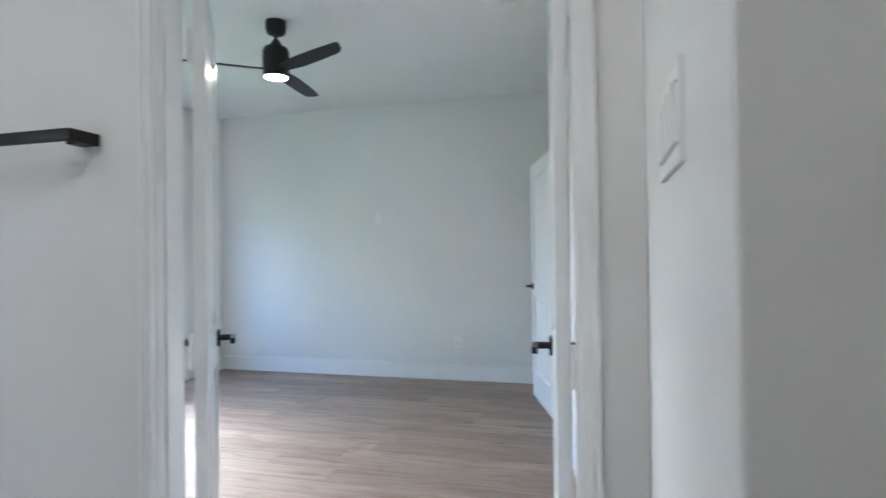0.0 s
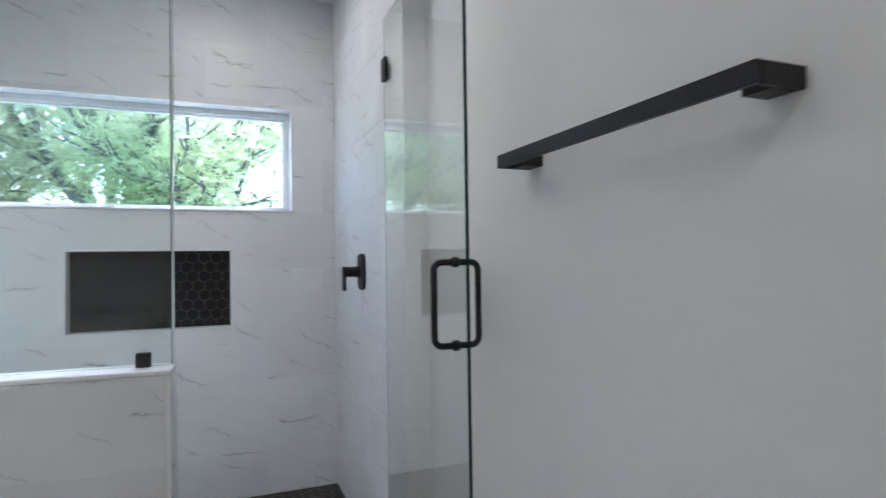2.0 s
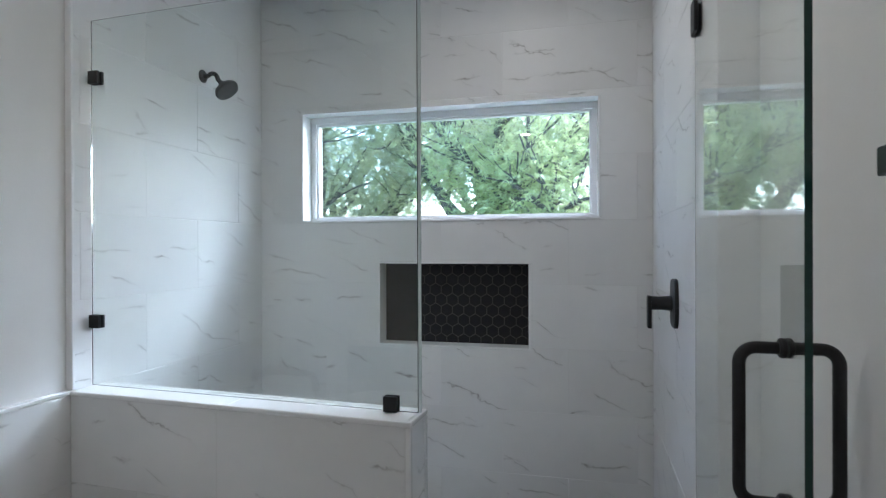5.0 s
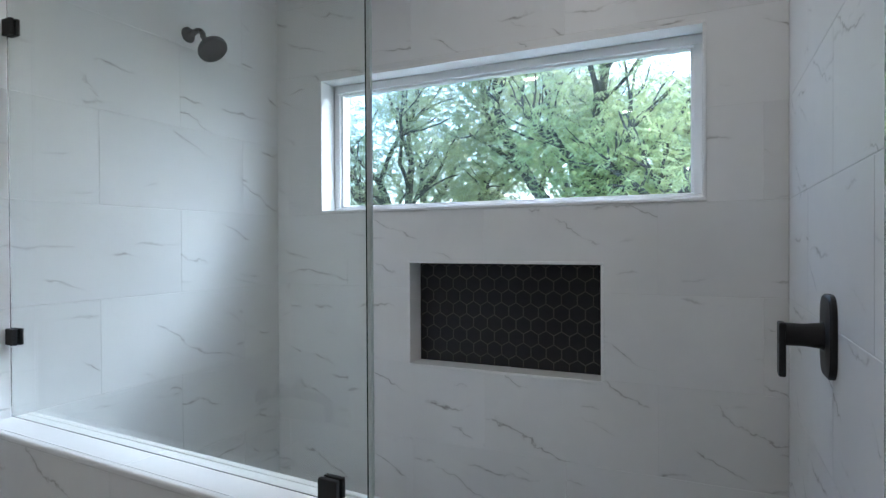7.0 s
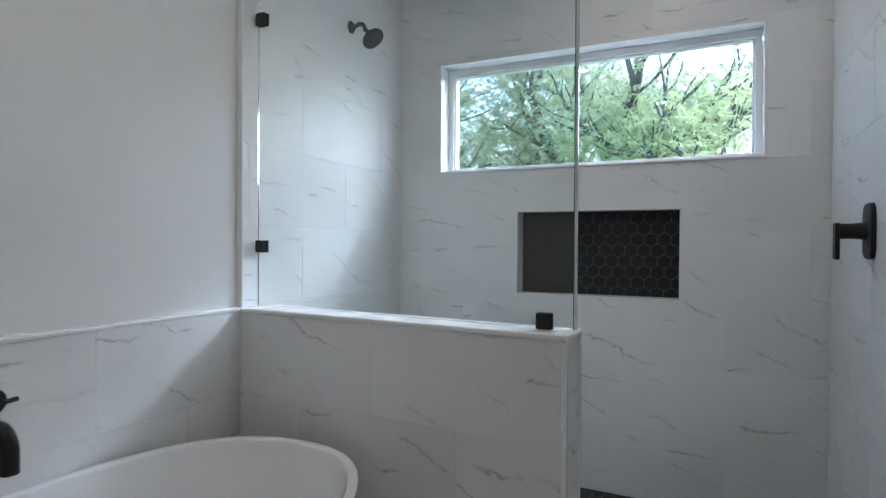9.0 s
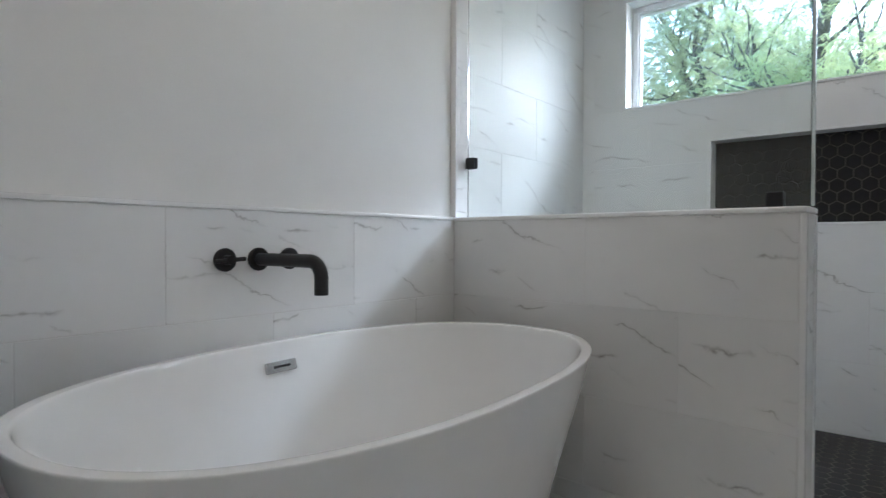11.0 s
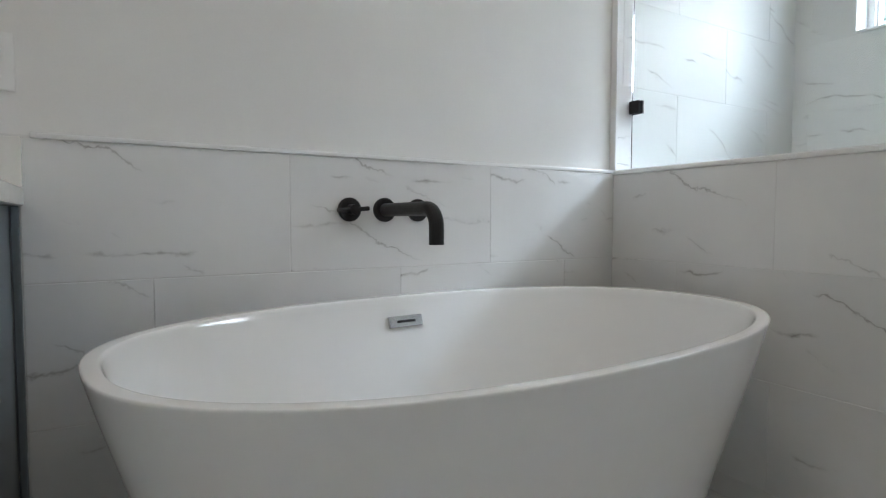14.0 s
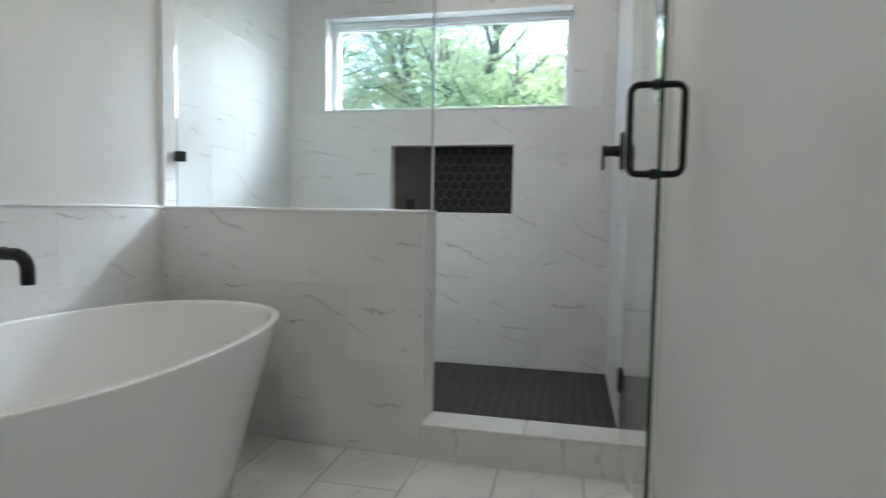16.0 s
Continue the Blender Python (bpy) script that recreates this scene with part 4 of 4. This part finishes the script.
def tiled(parent, m, area, offset, material, row=ROW, long=LONG, v_start=None, holes=(), joint=0.0014, name="tile"):
    """Running-bond tiles on a plane: local x along the rows, local y up the rows, local z out of the face."""
    a0, a1, b0, b1 = area
    v_start = b0 if v_start is None else v_start
    k = math.floor((b0 - v_start) / row)
    while v_start + k * row < b1 - 1e-6:
        r0, r1 = v_start + k * row, v_start + (k + 1) * row
        start = offset + (long / 2 if k % 2 else 0)
        i = math.floor((a0 - start) / long)
        while start + i * long < a1 - 1e-6:
            u0, u1 = max(a0, start + i * long), min(a1, start + (i + 1) * long)
            w0_, w1_ = max(b0, r0), min(b1, r1)
            if u1 - u0 > 0.008 and w1_ - w0_ > 0.008:
                g = joint / 2
                rects = rect_minus((u0 + g, u1 - g, w0_ + g, w1_ - g), holes)
                rects = [r for r in rects if r[1] - r[0] > 0.004 and r[3] - r[2] > 0.004]
                if rects:
                    cu, cv = (u0 + u1) / 2, (w0_ + w1_) / 2
                    local = [(r[0] - cu, r[1] - cu, r[2] - cv, r[3] - cv) for r in rects]
                    ob = new(name, tile_mesh(local, material))
                    ob.matrix_basis = m @ pose(cu, cv, 0)
                    ob.parent = parent
            i += 1
        k += 1


def plane(origin, u, v):
    u, v = Vector(u), Vector(v)
    w = u.cross(v)
    return Matrix(((u.x, v.x, w.x, origin[0]), (u.y, v.y, w.y, origin[1]), (u.z, v.z, w.z, origin[2]), (0, 0, 0, 1)))


Z0 = PONY_TOP - 3 * ROW - 0.0005
# back wall: local x along +y
tiled(wall_window, plane((X_BACK, 0, 0), (0, 1, 0), (0, 0, 1)), (Y_LEFT, Y_VALVE, 0.058, CEILING), 1.168 - 4 * LONG, TILE, v_start=Z0 - 2 * ROW + 2 * ROW, holes=[WIN, NICHE])
# wall behind tub and in the shower: local x along -x, so that the face looks to +y
ML = plane((0, Y_LEFT, 0), (-1, 0, 0), (0, 0, 1))
tiled(wall_left, ML, (-X_PONY + 0.017, -X_BACK, 0.058, CEILING), 3.518 - LONG * 2 + LONG / 2, TILE, v_start=Z0 + ROW - ROW)
tiled(wall_left, ML, (1.385, -X_PONY, 0.004, PONY_TOP - 0.010), 1.951 - LONG * 2, TILE, v_start=Z0)
# valve wall: looks to -y
tiled(wall_valve, plane((0, Y_VALVE, 0), (1, 0, 0), (0, 0, 1)), (X_BACK, -3.014, 0.058, CEILING), -3.69 - LONG * 2 + LONG / 2, TILE, v_start=Z0)
# half wall
tiled(pony, plane((X_PONY, 0, 0), (0, 1, 0), (0, 0, 1)), (Y_LEFT, PONY_END - 0.010, 0.004, PONY_TOP - 0.015), 0.10 - LONG * 2, TILE, v_start=Z0)
tiled(pony, plane((X_PONYB, 0, 0), (0, -1, 0), (0, 0, 1)), (-PONY_END + 0.010, -Y_LEFT, 0.058, PONY_TOP - 0.015), 0.2 - LONG * 3, TILE, v_start=Z0)
tiled(pony, plane((0, PONY_END, 0), (-1, 0, 0), (0, 0, 1)), (-X_PONY + 0.012, -X_PONYB - 0.012, 0.149, PONY_TOP - 0.015), 3.14 - LONG, TILE, v_start=Z0)
# bathroom floor: rows run along x
floor = bpy.data.objects["floor_bathroom"]
tiled(floor, plane((0, 0, 0), (1, 0, 0), (0, 1, 0)), (X_PONY - 0.01, 1.30, Y_LEFT, Y_TOWEL), -2.797, FLOORTILE, row=0.3275, v_start=0.420, joint=0.004)

# hexagons, point upwards
def hex_mesh(w, thick, material):
    bm = bmesh.new()
    r = w / math.sqrt(3)
    rings = []
    for f, z in ((1.0, -thick), (1.0, -0.0012), (0.955, 0.0)):
        rings.append([bm.verts.new((f * r * math.sin(math.pi / 3 * i), f * r * math.cos(math.pi / 3 * i), z)) for i in range(6)])
    for a, b in zip(rings, rings[1:]):
        for i in range(6):
            bm.faces.new((a[i], b[i], b[(i + 1) % 6], a[(i + 1) % 6]))
    bm.faces.new(rings[-1][::-1])
    bmesh.ops.recalc_face_normals(bm, faces=bm.faces[:])
    return mesh_of(bm, "hex_tile", material)


PITCH = 0.0615
HEXM = hex_mesh(PITCH - 0.0040, 0.006, HEX)


def clipped_hex(cx, cy, w, area):
    """The outline of a hexagon cut by a rectangle."""
    r = w / math.sqrt(3)
    poly = [(cx + r * math.sin(math.pi / 3 * i), cy + r * math.cos(math.pi / 3 * i)) for i in range(6)]
    for ax, lim, keep in ((0, area[0], 1), (0, area[1], -1), (1, area[2], 1), (1, area[3], -1)):
        out = []
        for p, q in zip(poly, poly[1:] + poly[:1]):
            dp, dq = keep * (p[ax] - lim), keep * (q[ax] - lim)
            if dp >= 0:
                out.append(p)
            if (dp >= 0) != (dq >= 0):
                f = dp / (dp - dq)
                out.append((p[0] + f * (q[0] - p[0]), p[1] + f * (q[1] - p[1])))
        poly = out
        if len(poly) < 3:
            return []
    return poly


def hexagons(parent, m, area, most=300, near=None):
    r = PITCH - 0.0040
    half = r / math.sqrt(3)
    rest, whole = bmesh.new(), []
    j, v = 0, area[2] + 0.012
    while v - half < area[3]:
        u = area[0] + (PITCH / 2 if j % 2 else 0)
        while u - r / 2 < area[1]:
            if area[0] <= u - r / 2 and u + r / 2 <= area[1] and area[2] <= v - half and v + half <= area[3]:
                whole.append((u, v))
            else:
                poly = clipped_hex(u, v, r, area)
                if len(poly) > 2:
                    tops = [rest.verts.new((p[0], p[1], 0)) for p in poly]
                    lows = [rest.verts.new((p[0], p[1], -0.006)) for p in poly]
                    rest.faces.new(tops[::-1])
                    for i in range(len(poly)):
                        k = (i + 1) % len(poly)
                        rest.faces.new((tops[i], tops[k], lows[k], lows[i]))
            u += PITCH
        j += 1
        v += PITCH * math.sqrt(3) / 2
    if near is not None:
        whole.sort(key=lambda p: (m @ Vector((p[0], p[1], 0)) - Vector(near)).length)
    for u, v in whole[:most]:
        ob = new("hex_tile", HEXM)
        ob.matrix_basis = m @ pose(u, v, random.uniform(-0.0002, 0.0002), random.uniform(-0.15, 0.15), random.uniform(-0.15, 0.15), 0)
        ob.parent = parent
    for u, v in whole[most:]:
        me = HEXM.copy()
        me.transform(pose(u, v, 0))
        rest.from_mesh(me)
        bpy.data.meshes.remove(me)
    bmesh.ops.recalc_face_normals(rest, faces=rest.faces[:])
    tagged(part("cut_tile", rest, HEX, parent, m=m), kind="stuff")


hexagons(niche, plane((-4.4765, 0, 0), (0, 1, 0), (0, 0, 1)), (n0 + 0.013, n1 - 0.013, m0 + 0.013, m1 - 0.013))
hexagons(bpy.data.objects["shower_pan"], plane((0, 0, 0.057), (1, 0, 0), (0, 1, 0)), (X_BACK + 0.001, X_CURBB - 0.002, Y_LEFT + 0.001, Y_VALVE - 0.001), near=(-3.3, 1.2, 0))

# oak planks along x
planks = bpy.data.objects["floor_bedroom"]
PW, PL = 0.182, 1.52
rp = random.Random(4)
PM = {}
row, y = 0, Y_BED + 0.022
while y < Y_FAR:
    x = X_EXT + 0.06 - rp.uniform(0, PL)
    y1 = min(y + PW, Y_FAR)
    while x < -0.05:
        a, b = max(x, X_EXT + 0.06), min(x + PL, 0.0)
        if b - a > 0.02:
            key = (round(b - a, 3), round(y1 - y, 3))
            if key not in PM:
                PM[key] = mesh_of(box(-(b - a) / 2 + 0.0008, (b - a) / 2 - 0.0008, -(y1 - y) / 2 + 0.0008, (y1 - y) / 2 - 0.0008, -0.008, 0.0, 0.0012, 1), "plank", OAK)
            ob = new("plank", PM[key])
            ob.matrix_basis = pose((a + b) / 2, (y + y1) / 2, 0)
            ob.parent = planks
        x += PL
    y += PW
    row += 1
